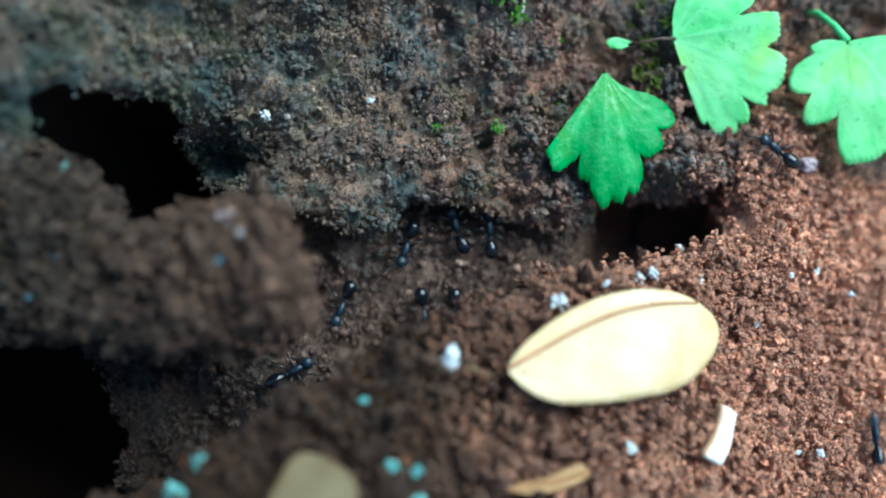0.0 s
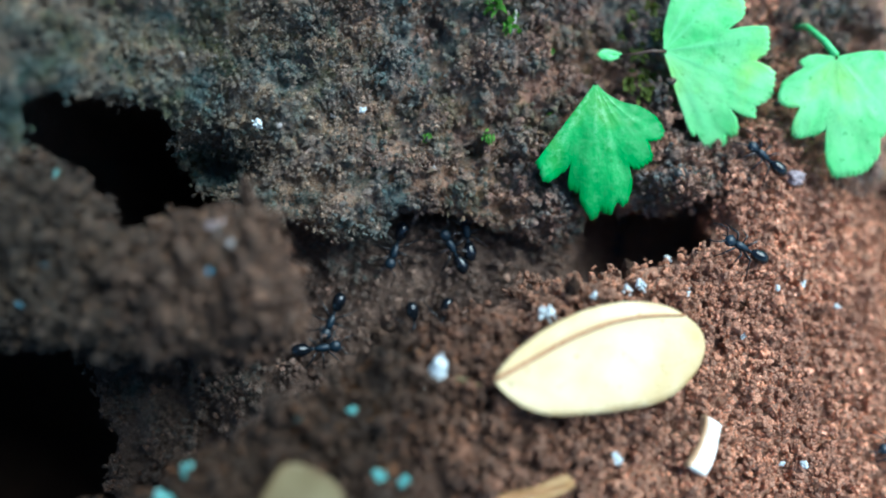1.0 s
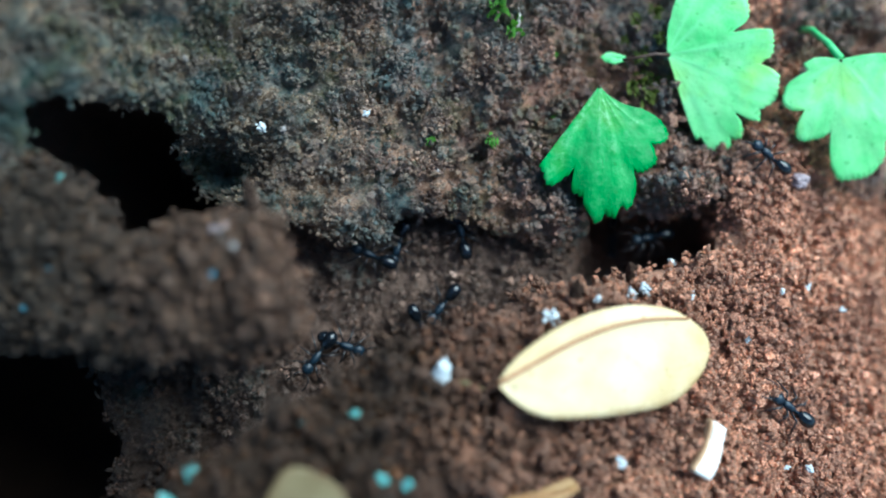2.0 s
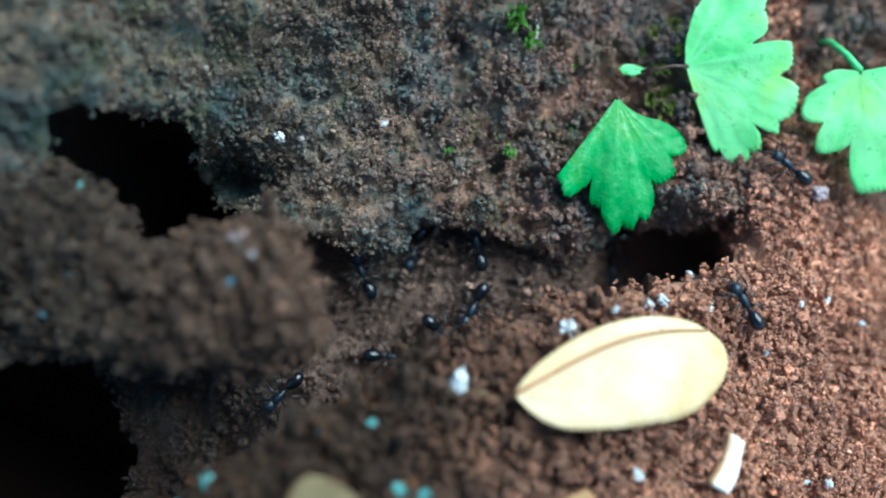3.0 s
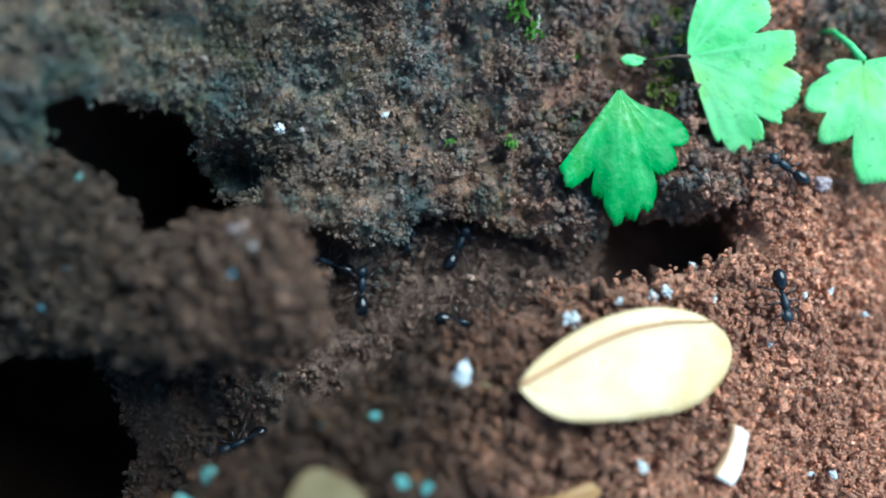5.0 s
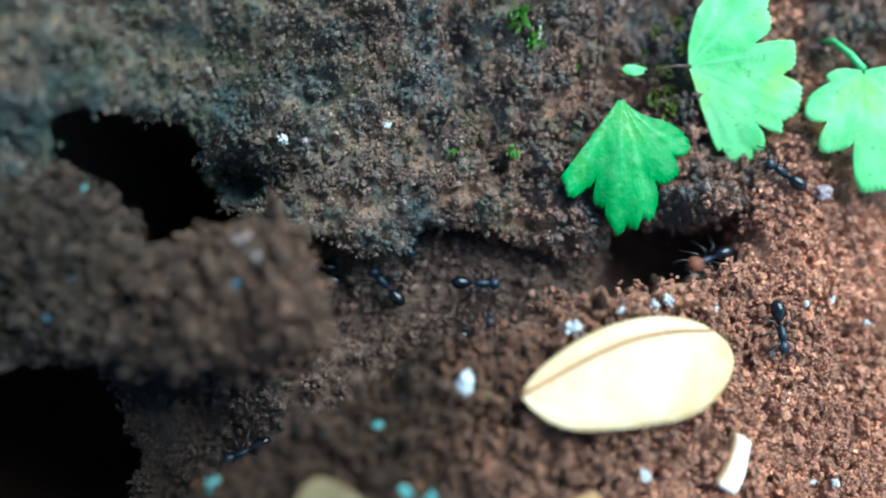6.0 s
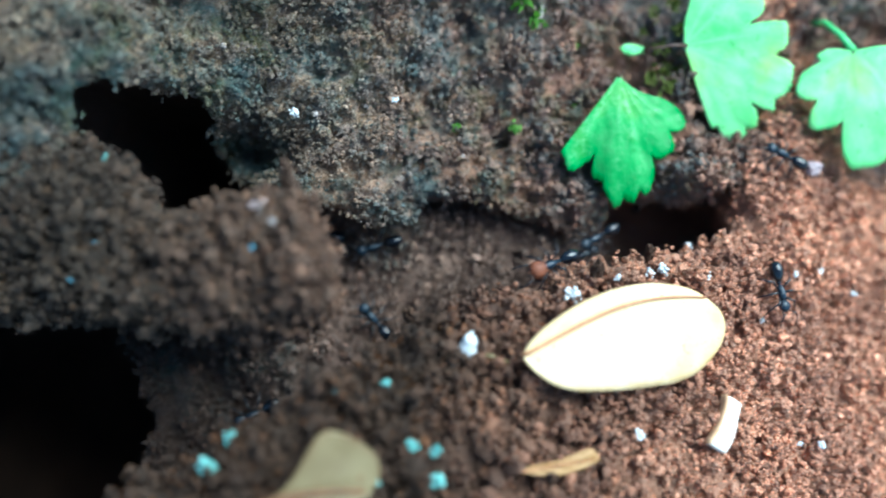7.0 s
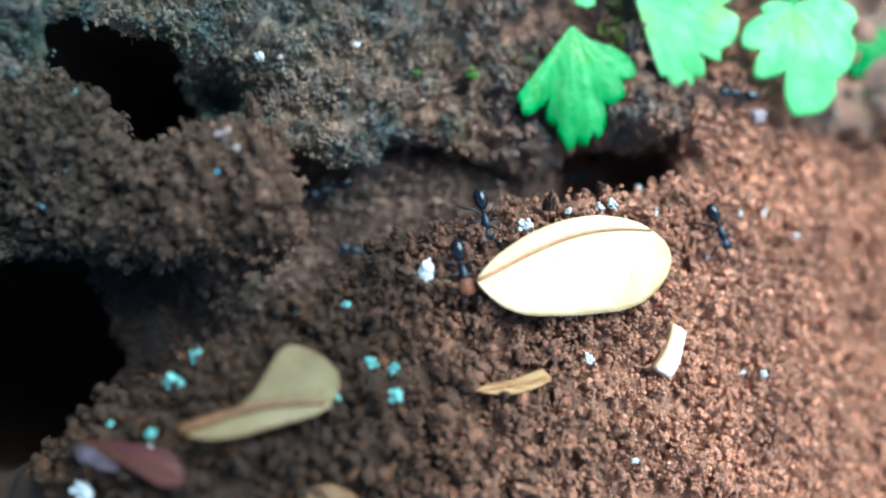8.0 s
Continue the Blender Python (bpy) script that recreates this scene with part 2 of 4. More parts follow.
def mesh_object(name, verts, faces, mat, parent=None, smooth=True):
    """A mesh from arrays of points (in the bank's millimetres) and triangles or quads."""
    me = bpy.data.meshes.new(name)
    v, f = np.asarray(verts, np.float32) * MM, np.asarray(faces, np.int32)
    me.vertices.add(len(v))
    me.vertices.foreach_set("co", v.ravel())
    me.loops.add(f.size)
    me.loops.foreach_set("vertex_index", f.ravel())
    me.polygons.add(len(f))
    me.polygons.foreach_set("loop_start", np.arange(0, f.size, f.shape[1], dtype=np.int32))
    me.polygons.foreach_set("use_smooth", np.full(len(f), smooth))
    me.update(calc_edges=True)
    me.validate()
    me.materials.append(mat)
    ob = new(name, me)
    if parent:
        ob.parent = parent
    else:
        ob.matrix_world = BANK
    return ob


def sheet(name, height, xs, ys, mat, rim=None, past=0.3, deep=14.0, level=False, under=1.6):
    """A face of earth over a grid. With a rim it ends there, and its underside turns in and down."""
    gx, gy = np.meshgrid(xs, ys)
    x, y = gx.ravel(), gy.ravel()
    z = height(x, y)
    n, m = len(xs), len(ys)
    i = (np.arange(m - 1)[:, None] * n + np.arange(n - 1)).ravel()
    f = np.stack([i, i + 1, i + n + 1, i + n], -1)
    if rim is not None:
        ok = inside(x, y, rim) > -past
        f = f[ok[f].all(1)]
        used = np.unique(f)
        turn = np.zeros(len(x), np.int64)
        turn[used] = np.arange(len(used))
        x, y, z, f = x[used], y[used], z[used], turn[f]
        e = np.concatenate([f[:, [0, 1]], f[:, [1, 2]], f[:, [2, 3]], f[:, [3, 0]]])
        key = np.sort(e, 1) @ np.array([len(x), 1])
        _, first, times = np.unique(key, return_index=True, return_counts=True)
        e = e[first[times == 1]]
        b = np.unique(e)
        h = 0.3
        inx = (inside(x[b] + h, y[b], rim) - inside(x[b] - h, y[b], rim)) / (2 * h)
        iny = (inside(x[b], y[b] + h, rim) - inside(x[b], y[b] - h, rim)) / (2 * h)
        # the outline runs smoothly along the rim, with no steps of the grid
        d = inside(x[b], y[b], rim)
        x[b], y[b] = x[b] - d * inx, y[b] - d * iny
        z[b] = height(x[b], y[b])
        last, total = np.arange(len(x)), len(x)
        for turn_in, drop in ((0.35 * under, 0.25), (under, 1.0)):
            x, y, z = (np.concatenate([a, c]) for a, c in ((x, x[b] + turn_in * inx), (y, y[b] + turn_in * iny), (z, z[b] - deep * drop)))
            low = last.copy()
            low[b] = total + np.arange(len(b))
            f = np.concatenate([f, np.stack([last[e[:, 1]], last[e[:, 0]], low[e[:, 0]], low[e[:, 1]]], -1)])
            last, total = low, total + len(b)
    if level:
        # the slope ends 70 mm up and down the bank; from there the earth runs on level
        on = y - np.clip(y, -70, 70)
        y, z = y - on + on * math.cos(radians(35)), z - on * math.sin(radians(35))
    return mesh_object(name, np.stack([x, y, z], -1), f, mat)


def ball(detail):
    bm = bmesh.new()
    bmesh.ops.create_icosphere(bm, subdivisions=detail, radius=1.0)
    v = np.array([p.co[:] for p in bm.verts])
    f = np.array([[p.index for p in q.verts] for q in bm.faces])
    bm.free()
    return v, f


def crumbs(name, height, region, count, cores, loose, grains, size, mat, label, rng, keep, finer=None, steep=3.0, tower=1.0):
    """Earth in peds: each a knobbly cluster of crumbs standing proud of the face, studded with fine grains, all as one mesh."""
    v0, f0 = ball(1)
    v1 = np.array([[1, 0, 0], [0, 1, 0], [-1, 0, 0], [0, -1, 0], [0, 0, 1], [0, 0, -1]], float)
    f1 = np.array([[k, (k + 1) % 4, 4] for k in range(4)] + [[(k + 1) % 4, k, 5] for k in range(4)])

    def varied(v):
        return np.array([v * np.clip(1 + 0.7 * rough_noise(v + k * 9.1, 0.62, k), 0.3, 2)[:, None] for k in range(16)])

    crumb, chip = varied(v0), varied(v1)

    def turned(k):
        q = rng.normal(size=(k, 4))
        a, b, cc, d = (q / np.linalg.norm(q, axis=1)[:, None]).T
        return np.stack([
            np.stack([1 - 2 * (cc * cc + d * d), 2 * (b * cc - a * d), 2 * (b * d + a * cc)], -1),
            np.stack([2 * (b * cc + a * d), 1 - 2 * (b * b + d * d), 2 * (cc * d - a * b)], -1),
            np.stack([2 * (b * d - a * cc), 2 * (cc * d + a * b), 1 - 2 * (b * b + cc * cc)], -1)], -2)

    def bits(places, sizes, squash, shapes):
        n = len(places)
        pick = shapes[rng.integers(0, len(shapes), n)] * (sizes[:, None] * rng.uniform(*squash, (n, 3)))[:, None, :]
        return (np.einsum("nij,nkj->nki", turned(n), pick) + places[:, None, :]).reshape(-1, 3)

    x0, x1, y0, y1 = region
    n = count * 16
    x, y = rng.uniform(x0, x1, n), rng.uniform(y0, y1, n)
    h = 0.12
    z = height(x, y)
    dx, dy = (height(x + h, y) - z) / h, (height(x, y + h) - z) / h
    area = np.sqrt(1 + np.clip(dx * dx + dy * dy, 0, steep**2))
    part_of = finer(x, y) if finer else np.ones(n)
    ok = keep(x, y) & (rng.uniform(0, steep, n) < 0.6 * area / part_of**2 * np.clip(0.9 + 0.35 * noise2(x, y, 2.2, 77), 0.4, 1.5))
    some = keep(x, y) & (rng.uniform(0, 2, n) < area)
    lx, ly = x[some][:loose], y[some][:loose]
    x, y, z, dx, dy, part_of = (a[ok][:count] for a in (x, y, z, dx, dy, part_of))
    n = len(x)
    nor = np.stack([-dx, -dy, np.ones(n)], -1)
    nor /= np.linalg.norm(nor, axis=1)[:, None]
    ped = size * part_of * np.exp(np.clip(rng.normal(0, 0.38, n), -0.8, 0.6))
    # each ped is a leaning stack of crumbs, broad at its foot
    tall = rng.uniform(0.5, 1.5, n) * ped * tower
    axis = nor + np.array([0.0, 0.3, 0.0]) + rng.normal(0, 0.3, (n, 3))
    axis /= np.linalg.norm(axis, axis=1)[:, None]
    up = rng.uniform(0, 1, (n, cores))
    off = axis[:, None, :] * (up * (tall + 0.9)[:, None] - 0.9)[:, :, None]
    off += rng.normal(0, 0.36, (n, cores, 3)) * (ped[:, None] * (1.1 - 0.5 * up))[:, :, None]
    c = (np.stack([x, y, z], -1)[:, None, :] + off).reshape(-1, 3)
    s = np.repeat(ped, cores) * 0.26 * np.exp(np.clip(rng.normal(0, 0.45, n * cores), -0.8, 0.7)) * (1.1 - 0.3 * up.ravel())
    on = bits(c, s, (0.65, 1.4), crumb)
    lifted = ((on - np.repeat(c, len(v0), 0)) * np.repeat(np.repeat(nor, cores, 0), len(v0), 0)).sum(1) > -0.02
    lifted &= np.repeat(up.ravel() > 0.3, len(v0))
    seat = on[lifted][rng.integers(0, lifted.sum(), grains)]
    g = size * 0.16 * np.exp(np.clip(rng.normal(0, 0.45, grains), -0.9, 0.9))
    fine = bits(seat + rng.normal(0, 0.4, (grains, 3)) * g[:, None], g, (0.5, 1.5), chip)
    # loose crumbs lying lower, between the peds
    low = np.stack([lx, ly, height(lx, ly) - rng.uniform(0.7, 1.25, len(lx))], -1)
    low = bits(low, 0.38 * size * (finer(lx, ly) if finer else 1) * np.exp(np.clip(rng.normal(0, 0.3, len(lx)), -0.7, 0.5)), (0.7, 1.35), crumb)
    verts = np.concatenate([on, low, fine])
    big = (len(on) + len(low)) // len(v0)
    faces = np.concatenate([(f0[None] + (np.arange(big) * len(v0))[:, None, None]).reshape(-1, 3),
                            (f1[None] + (big * len(v0) + np.arange(grains) * len(v1))[:, None, None]).reshape(-1, 3)])
    return tagged(mesh_object(name, verts, faces, mat, smooth=False), label, "soil crumbs", kind="stuff")


# ---- the forms of the bank ----
WALL_RIM = [(-60, 60), (-60, -1), (-28.6, -0.5), (-26.4, 1.4), (-25.6, 3.6), (-24.8, 6.4), (-23.8, 7.8), (-22.0, 7.6), (-19.4, 7.6), (-18.4, 6.8),
            (-18.6, 4.4), (-18.0, 2.4), (-14.5, 1.0), (-11.6, 0.6), (-10.6, -0.2), (-9.0, -0.4), (-7.3, -1.2), (-5.6, -1.6), (-3.8, -1.3), (-3.0, 0.4), (0.7, 0.4),
            (4.0, -0.8), (8.4, -2.2), (10.6, -1.6), (12.3, 0.4), (18.7, 0.4), (22.0, 0.9), (25, 1.5), (30, 2), (60, 2), (60, 60)]
# the first points, out of view, are added to keep light out of the hole
BANK_RIM = [(-120, -11), (-60, -11), (-48, -20), (-40, -25), (-30, -24.3), (-23.6, -20.5), (-20.2, -18.0), (-17.8, -17.1), (-14.9, -15.1), (-11.9, -13.3), (-9.5, -11.5), (-5.4, -10.0),
            (-3.6, -8.2), (0.2, -7.4), (4.0, -5.9), (8.7, -4.3), (10.4, -4.4), (12.6, -3.8), (17.0, -3.5), (20.4, -2.2), (21.4, 0.3),
            (21.6, 3.2), (23.4, 6.0), (25.0, 10), (25.5, 15), (21, 24), (18, 60), (80, 60), (80, -80), (-120, -80)]
CHUNK_RIM = [(-120, -8), (-120, 4.5), (-31, 4.4), (-25.6, 3.8), (-22.7, 2.6), (-20.7, 1.9), (-20.1, 0.6), (-19.9, -0.4), (-19.4, -1.0), (-16.4, -1.1), (-15.7, -0.7), (-15.2, 0.1), (-12.0, 0.4),
             (-10.4, 0.3), (-9.3, -0.5), (-8.8, -1.9), (-7.9, -3.8), (-7.7, -5.4), (-8.4, -7.2), (-10.0, -8.6), (-12.7, -9.0), (-15.2, -8.8), (-18.4, -8.5), (-25.2, -8.2)]
PITS = [([(-28.5, 9.0), (-21.0, 9.0), (-16.5, 8.5), (-14.0, 4.0), (-13.0, -3.5), (-28.5, -3.5)], 42),
        ([(-110, -5), (-27.5, -9), (-26.0, -10.5), (-25.2, -13), (-24.6, -17), (-24.4, -21), (-27, -50), (-110, -50)], 70),
        ([(-4.2, 1.5), (1.5, 1.4), (8.8, -1.6), (5.2, -0.9), (0.8, 0.1), (-3.4, 0.0)], 5),
        ([(11.0, 4), (25, 4), (25, -3.0), (16.5, -6.0), (11.2, -6.0)], 7)]


def wall_height(x, y):
    e = inside(x, y, WALL_RIM) + 0.45 * noise2(x, y, 1.3, 3) + 0.25 * noise2(x, y, 0.5, 4)
    z = -68.7 - 0.33 * np.minimum(x, 13) - 0.16 * np.maximum(x - 13, 0) - 0.06 * np.maximum(y - 8, 0) + 0.0055 * np.clip(-x, 0, 32) ** 2
    z = z + 1.7 * noise2(x, y, 6.0, 11) + 1.6 * noise2(x, y, 2.4, 12) + 0.8 * noise2(x, y, 1.0, 13) + 0.16 * noise2(x, y, 0.45, 14)
    z = z - 0.8 * (np.maximum(np.abs(x) - 42, 0) + np.maximum(y - 27, 0))
    # a lip bulging over the cave, and a hollow beside the upper hole
    z = z + 3.8 * np.exp(-(((x - 18.0) / 5.0) ** 2) - ((y - 3.4) / 2.4) ** 2)
    z = z - 11.0 * np.exp(-(((x + 16.6) / 3.3) ** 2) - ((y - 3.4 + 0.5 * noise2(x, y, 2.0, 15)) / 2.5) ** 2)
    return z + rounded(e, 1.7, 9.0)


def bank_height(x, y):
    e = inside(x, y, BANK_RIM) + 0.5 * noise2(x, y, 2.0, 21) + 0.3 * noise2(x, y, 0.7, 22)
    z = -56.9 - 0.34 * (x - 2) - 0.25 * (y + 14) - 0.008 * np.clip(x - 8, 0, 30) ** 2 - 0.04 * np.clip(-9 - x, 0, 20) ** 2
    z = z + 0.45 * noise2(x, y, 4.0, 23) + 0.7 * noise2(x, y, 1.3, 77) + 0.42 * noise2(x, y, 0.66, 25)
    z = z - 0.9 * (np.maximum(np.abs(x - 6) - 42, 0) + np.maximum(-34 - y, 0) + np.maximum(y - 27, 0))
    return z + rounded(e, 2.6, 9.0)


def chunk_height(x, y):
    e = inside(x, y, CHUNK_RIM) + 0.5 * noise2(x, y, 1.5, 31) + 0.3 * noise2(x, y, 0.6, 32)
    z = -54.0 - 0.012 * np.clip(x + 14, -14, 14) ** 2 - 0.25 * (y + 2) - 0.14 * np.clip(-3.0 - y, 0, 9) ** 2
    z = z + 2.2 * noise2(x, y, 4.0, 33) + 1.1 * noise2(x, y, 1.5, 77) + 0.25 * noise2(x, y, 0.7, 35)
    z = z - 0.9 * np.maximum(-38 - x, 0)
    return z + rounded(e, 3.2, 9.0)


def floor_height(x, y):
    y0, y = y, np.clip(y, -70, 70)
    z = -73.0 - 0.2 * np.clip(x, -70, 70) - 0.5 * np.clip(x - 26, 0, 20) + 0.03 * np.clip(np.abs(x) - 200, 0, 1000) * noise2(x, y0, 900, 46) + 4 * np.clip((np.abs(x) - 60) / 60, 0, 1) * noise2(x, y0, 40, 45) + 0.9 * noise2(x, y0, 4.0, 41) + 0.5 * noise2(x, y, 1.5, 42) + 0.2 * noise2(x, y, 0.6, 43)
    z = z + 1.6 * np.clip((-6 - x) / 4, 0, 1) * np.clip((17 + x) / 3, -0.6, 1) * np.clip((-6 - y0) / 3, 0, 1)
    z = z + 1.8 * np.clip(1.4 - np.abs(x - 2) / 9, 0, 1) * np.clip(1.5 - np.abs(y0 + 3) / 4, 0, 1)
    for rim, deep in PITS:
        e = inside(x, y, rim) + 0.4 * noise2(x, y, 1.5, 44)
        z = z - deep * np.clip((e + 0.6) / (2.4 if deep < 20 else 4.5), 0, 1)
    return z


RNG = np.random.default_rng(5)
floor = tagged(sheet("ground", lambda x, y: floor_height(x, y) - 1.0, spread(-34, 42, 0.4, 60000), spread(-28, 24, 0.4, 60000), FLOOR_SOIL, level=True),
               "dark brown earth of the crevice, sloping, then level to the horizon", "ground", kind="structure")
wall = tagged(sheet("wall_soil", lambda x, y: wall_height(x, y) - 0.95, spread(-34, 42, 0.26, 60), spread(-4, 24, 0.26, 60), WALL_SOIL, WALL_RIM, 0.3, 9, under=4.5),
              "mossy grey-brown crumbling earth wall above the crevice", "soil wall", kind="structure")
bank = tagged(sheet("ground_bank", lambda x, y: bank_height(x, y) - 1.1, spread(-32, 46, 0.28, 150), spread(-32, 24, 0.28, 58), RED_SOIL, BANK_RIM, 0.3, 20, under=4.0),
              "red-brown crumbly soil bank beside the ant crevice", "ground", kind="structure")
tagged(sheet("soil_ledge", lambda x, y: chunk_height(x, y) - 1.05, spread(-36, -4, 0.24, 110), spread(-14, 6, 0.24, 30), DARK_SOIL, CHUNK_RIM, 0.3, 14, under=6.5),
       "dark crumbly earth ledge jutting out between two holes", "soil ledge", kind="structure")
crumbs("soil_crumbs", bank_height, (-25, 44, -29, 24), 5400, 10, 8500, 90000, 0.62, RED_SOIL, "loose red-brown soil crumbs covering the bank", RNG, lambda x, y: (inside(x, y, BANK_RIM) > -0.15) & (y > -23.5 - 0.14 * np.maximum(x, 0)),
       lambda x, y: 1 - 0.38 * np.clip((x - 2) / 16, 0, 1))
crumbs("soil_crumbs", wall_height, (-30, 36, -2.5, 21), 5600, 7, 6500, 60000, 0.42, WALL_SOIL, "grey-brown soil crumbs clinging to the earth wall", RNG, lambda x, y: inside(x, y, WALL_RIM) > -0.1,
       lambda x, y: 1 - 0.28 * np.clip((-2 - x) / 8, 0, 1), tower=0.8)
crumbs("soil_crumbs", wall_height, (12.5, 26, 0, 9), 330, 10, 300, 9000, 0.62, LIP_SOIL, "pinkish soil crumbs clotted on the lip over the cave", RNG,
       lambda x, y: (inside(x, y, WALL_RIM) > -0.1) & (noise2(x, y, 2.6, 91) + 0.5 * noise2(x, y, 1.1, 92) + 0.09 * (x - 19) > 0.0), tower=0.7)
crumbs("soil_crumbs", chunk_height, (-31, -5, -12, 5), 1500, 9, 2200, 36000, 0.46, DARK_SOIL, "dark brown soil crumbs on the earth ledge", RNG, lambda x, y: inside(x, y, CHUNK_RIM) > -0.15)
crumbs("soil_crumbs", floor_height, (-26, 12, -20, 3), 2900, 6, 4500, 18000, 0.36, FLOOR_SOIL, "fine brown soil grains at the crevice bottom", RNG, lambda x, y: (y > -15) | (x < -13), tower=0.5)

# ---- things lying on the bank ----
def top_of(x, y, height):
    return float(height(np.array([float(x)]), np.array([float(y)]))[0])


def frame_of(base, tip, normal=(0.25, 0.2, 1)):
    """A pose in the world: x from base towards tip, z near the normal; all in the bank's millimetres."""
    a = (Vector(tip) - Vector(base)).normalized()
    b = Vector(normal).cross(a).normalized()
    m = Matrix((a, b, a.cross(b))).transposed().to_4x4()
    return BANK @ Matrix.Translation(Vector(base) * MM) @ m


def part(name, bm, mat, parent, label="", smooth=True):
    data = bpy.data.meshes.new(name)
    bmesh.ops.scale(bm, vec=(MM,) * 3, verts=bm.verts)
    bm.to_mesh(data)
    bm.free()
    data.materials.append(mat)
    for p in data.polygons:
        p.use_smooth = smooth
    ob = new(name, data)
    ob.parent = parent
    return tagged(ob, label)


def empty(name, m, label, category, group=""):
    ob = new(name)
    ob.empty_display_size = 0.002
    ob.matrix_world = m
    return tagged(ob, label, category, group)


def rim_layer(ob, values):
    ob.data.attributes.new("rim", "FLOAT", "POINT").data.foreach_set("value", np.asarray(values, np.float32))


def vein_layer(ob, values):
    ob.data.attributes.new("vein", "FLOAT", "POINT").data.foreach_set("value", np.asarray(values, np.float32))


def tube(bm, pts, radii, sides=8, caps=True):
    """A bent tapering rod through points, into bm."""
    rings = []
    for i, p in enumerate(pts):
        a, b = Vector(pts[max(i - 1, 0)]), Vector(pts[min(i + 1, len(pts) - 1)])
        d = (b - a).normalized()
        side = d.cross(Vector((0.31, 0.2, 0.93))).normalized()
        other = d.cross(side)
        rings.append([bm.verts.new(Vector(p) + float(radii[i]) * (math.cos(2 * math.pi * k / sides) * side + math.sin(2 * math.pi * k / sides) * other)) for k in range(sides)])
    for r, s in zip(rings, rings[1:]):
        for k in range(sides):
            bm.faces.new((r[k], r[(k + 1) % sides], s[(k + 1) % sides], s[k]))
    if caps:
        bm.faces.new(rings[0][::-1])
        bm.faces.new(rings[-1])
    return bm


def simple_blade(length, up, down, arch, cup, fold=0.0, thick=0.12, seed=0, bow=0.0, skew=0.0, swell=-2.8):
    """A leaf with a midrib along x: half-widths on both sides as (place, width) stops, arched along its length, cupped and folded across."""
    bm, veins = bmesh.new(), []
    n, m = 96, 12
    s = np.linspace(0, 1, n)
    s = (1 - np.cos(math.pi * s)) / 2
    wu = np.interp(s, *zip(*up))
    wd = np.interp(s, *zip(*down))
    for _ in range(16):
        wu[1:-1] = (wu[:-2] + wu[1:-1] * 2 + wu[2:]) / 4
        wd[1:-1] = (wd[:-2] + wd[1:-1] * 2 + wd[2:]) / 4
    layers = []
    for lay in (0, 1):
        grid = []
        for i in range(n):
            row = []
            for j in range(-m, m + 1):
                k = j / m
                w = wu[i] if k > 0 else wd[i]
                y = k * w
                z = arch(s[i]) + cup * k * k * w + (fold * abs(y) if k > 0 else 0)
                z += 0.10 * noise.noise((s[i] * 4, k * 1.5, seed)) + 0.03 * math.cos(26 * (s[i] - 0.35 * abs(k))) * min(1, 4 * abs(k)) * (1 - abs(k))
                z -= 0.10 * math.exp(-(k / 0.12) ** 2)
                y = k * w * math.cos(fold * 0.5 if k > 0 else 0) + bow * math.sin(math.pi * s[i] ** 1.15)
                row.append(bm.verts.new((s[i] * length + skew * s[i] ** 4 * max(0, 1 - (k * w / swell - 1) ** 2), y, z - lay * thick)))
                veins.append(max(0.0, 0.8 * math.exp(-(k / 0.16) ** 2), 0.35 * max(0, math.cos(26 * (s[i] - 0.35 * abs(k)))) ** 6))
            grid.append(row)
        layers.append(grid)
    for lay, grid in enumerate(layers):
        for i in range(n - 1):
            for j in range(2 * m):
                q = (grid[i][j], grid[i + 1][j], grid[i + 1][j + 1], grid[i][j + 1])
                bm.faces.new(q if lay == 0 else q[::-1])
    a, b = layers
    for i in range(n - 1):
        bm.faces.new((a[i][0], b[i][0], b[i + 1][0], a[i + 1][0]))
        bm.faces.new((a[i + 1][-1], b[i + 1][-1], b[i][-1], a[i][-1]))
    return bm, veins


def rib_rod(length, arch, r0, r1, lift=0.05, to=1.0, bow=0.0):
    pts = [(length * s, bow * math.sin(math.pi * s ** 1.15), arch(s) + lift) for s in np.linspace(0.0, to, 24)]
    return tube(bmesh.new(), [tuple(map(float, p)) for p in pts], np.linspace(r0, r1, 24), 8)


def fallen_leaf(name, label, base, tip, normal, up, down, arch, cup, fold, mat, rib, rib_r, rib_label, seed=0, rib_to=0.97, bow=0.0, skew=0.0, swell=-2.8):
    root = empty(name, frame_of(base, tip, normal), label, "leaf")
    length = (Vector(tip) - Vector(base)).length
    bm, veins = simple_blade(length, up, down, arch, cup, fold, seed=seed, bow=bow, skew=skew, swell=swell)
    blade = part("blade", bm, mat, root)
    vein_layer(blade, veins)
    rim_layer(blade, np.tile(np.abs(np.linspace(-1, 1, 25)) ** 9, len(veins) // 25))
    part("midrib", rib_rod(length, arch, rib_r, rib_r * 0.45, to=rib_to, bow=bow), rib, root, rib_label)
    return root


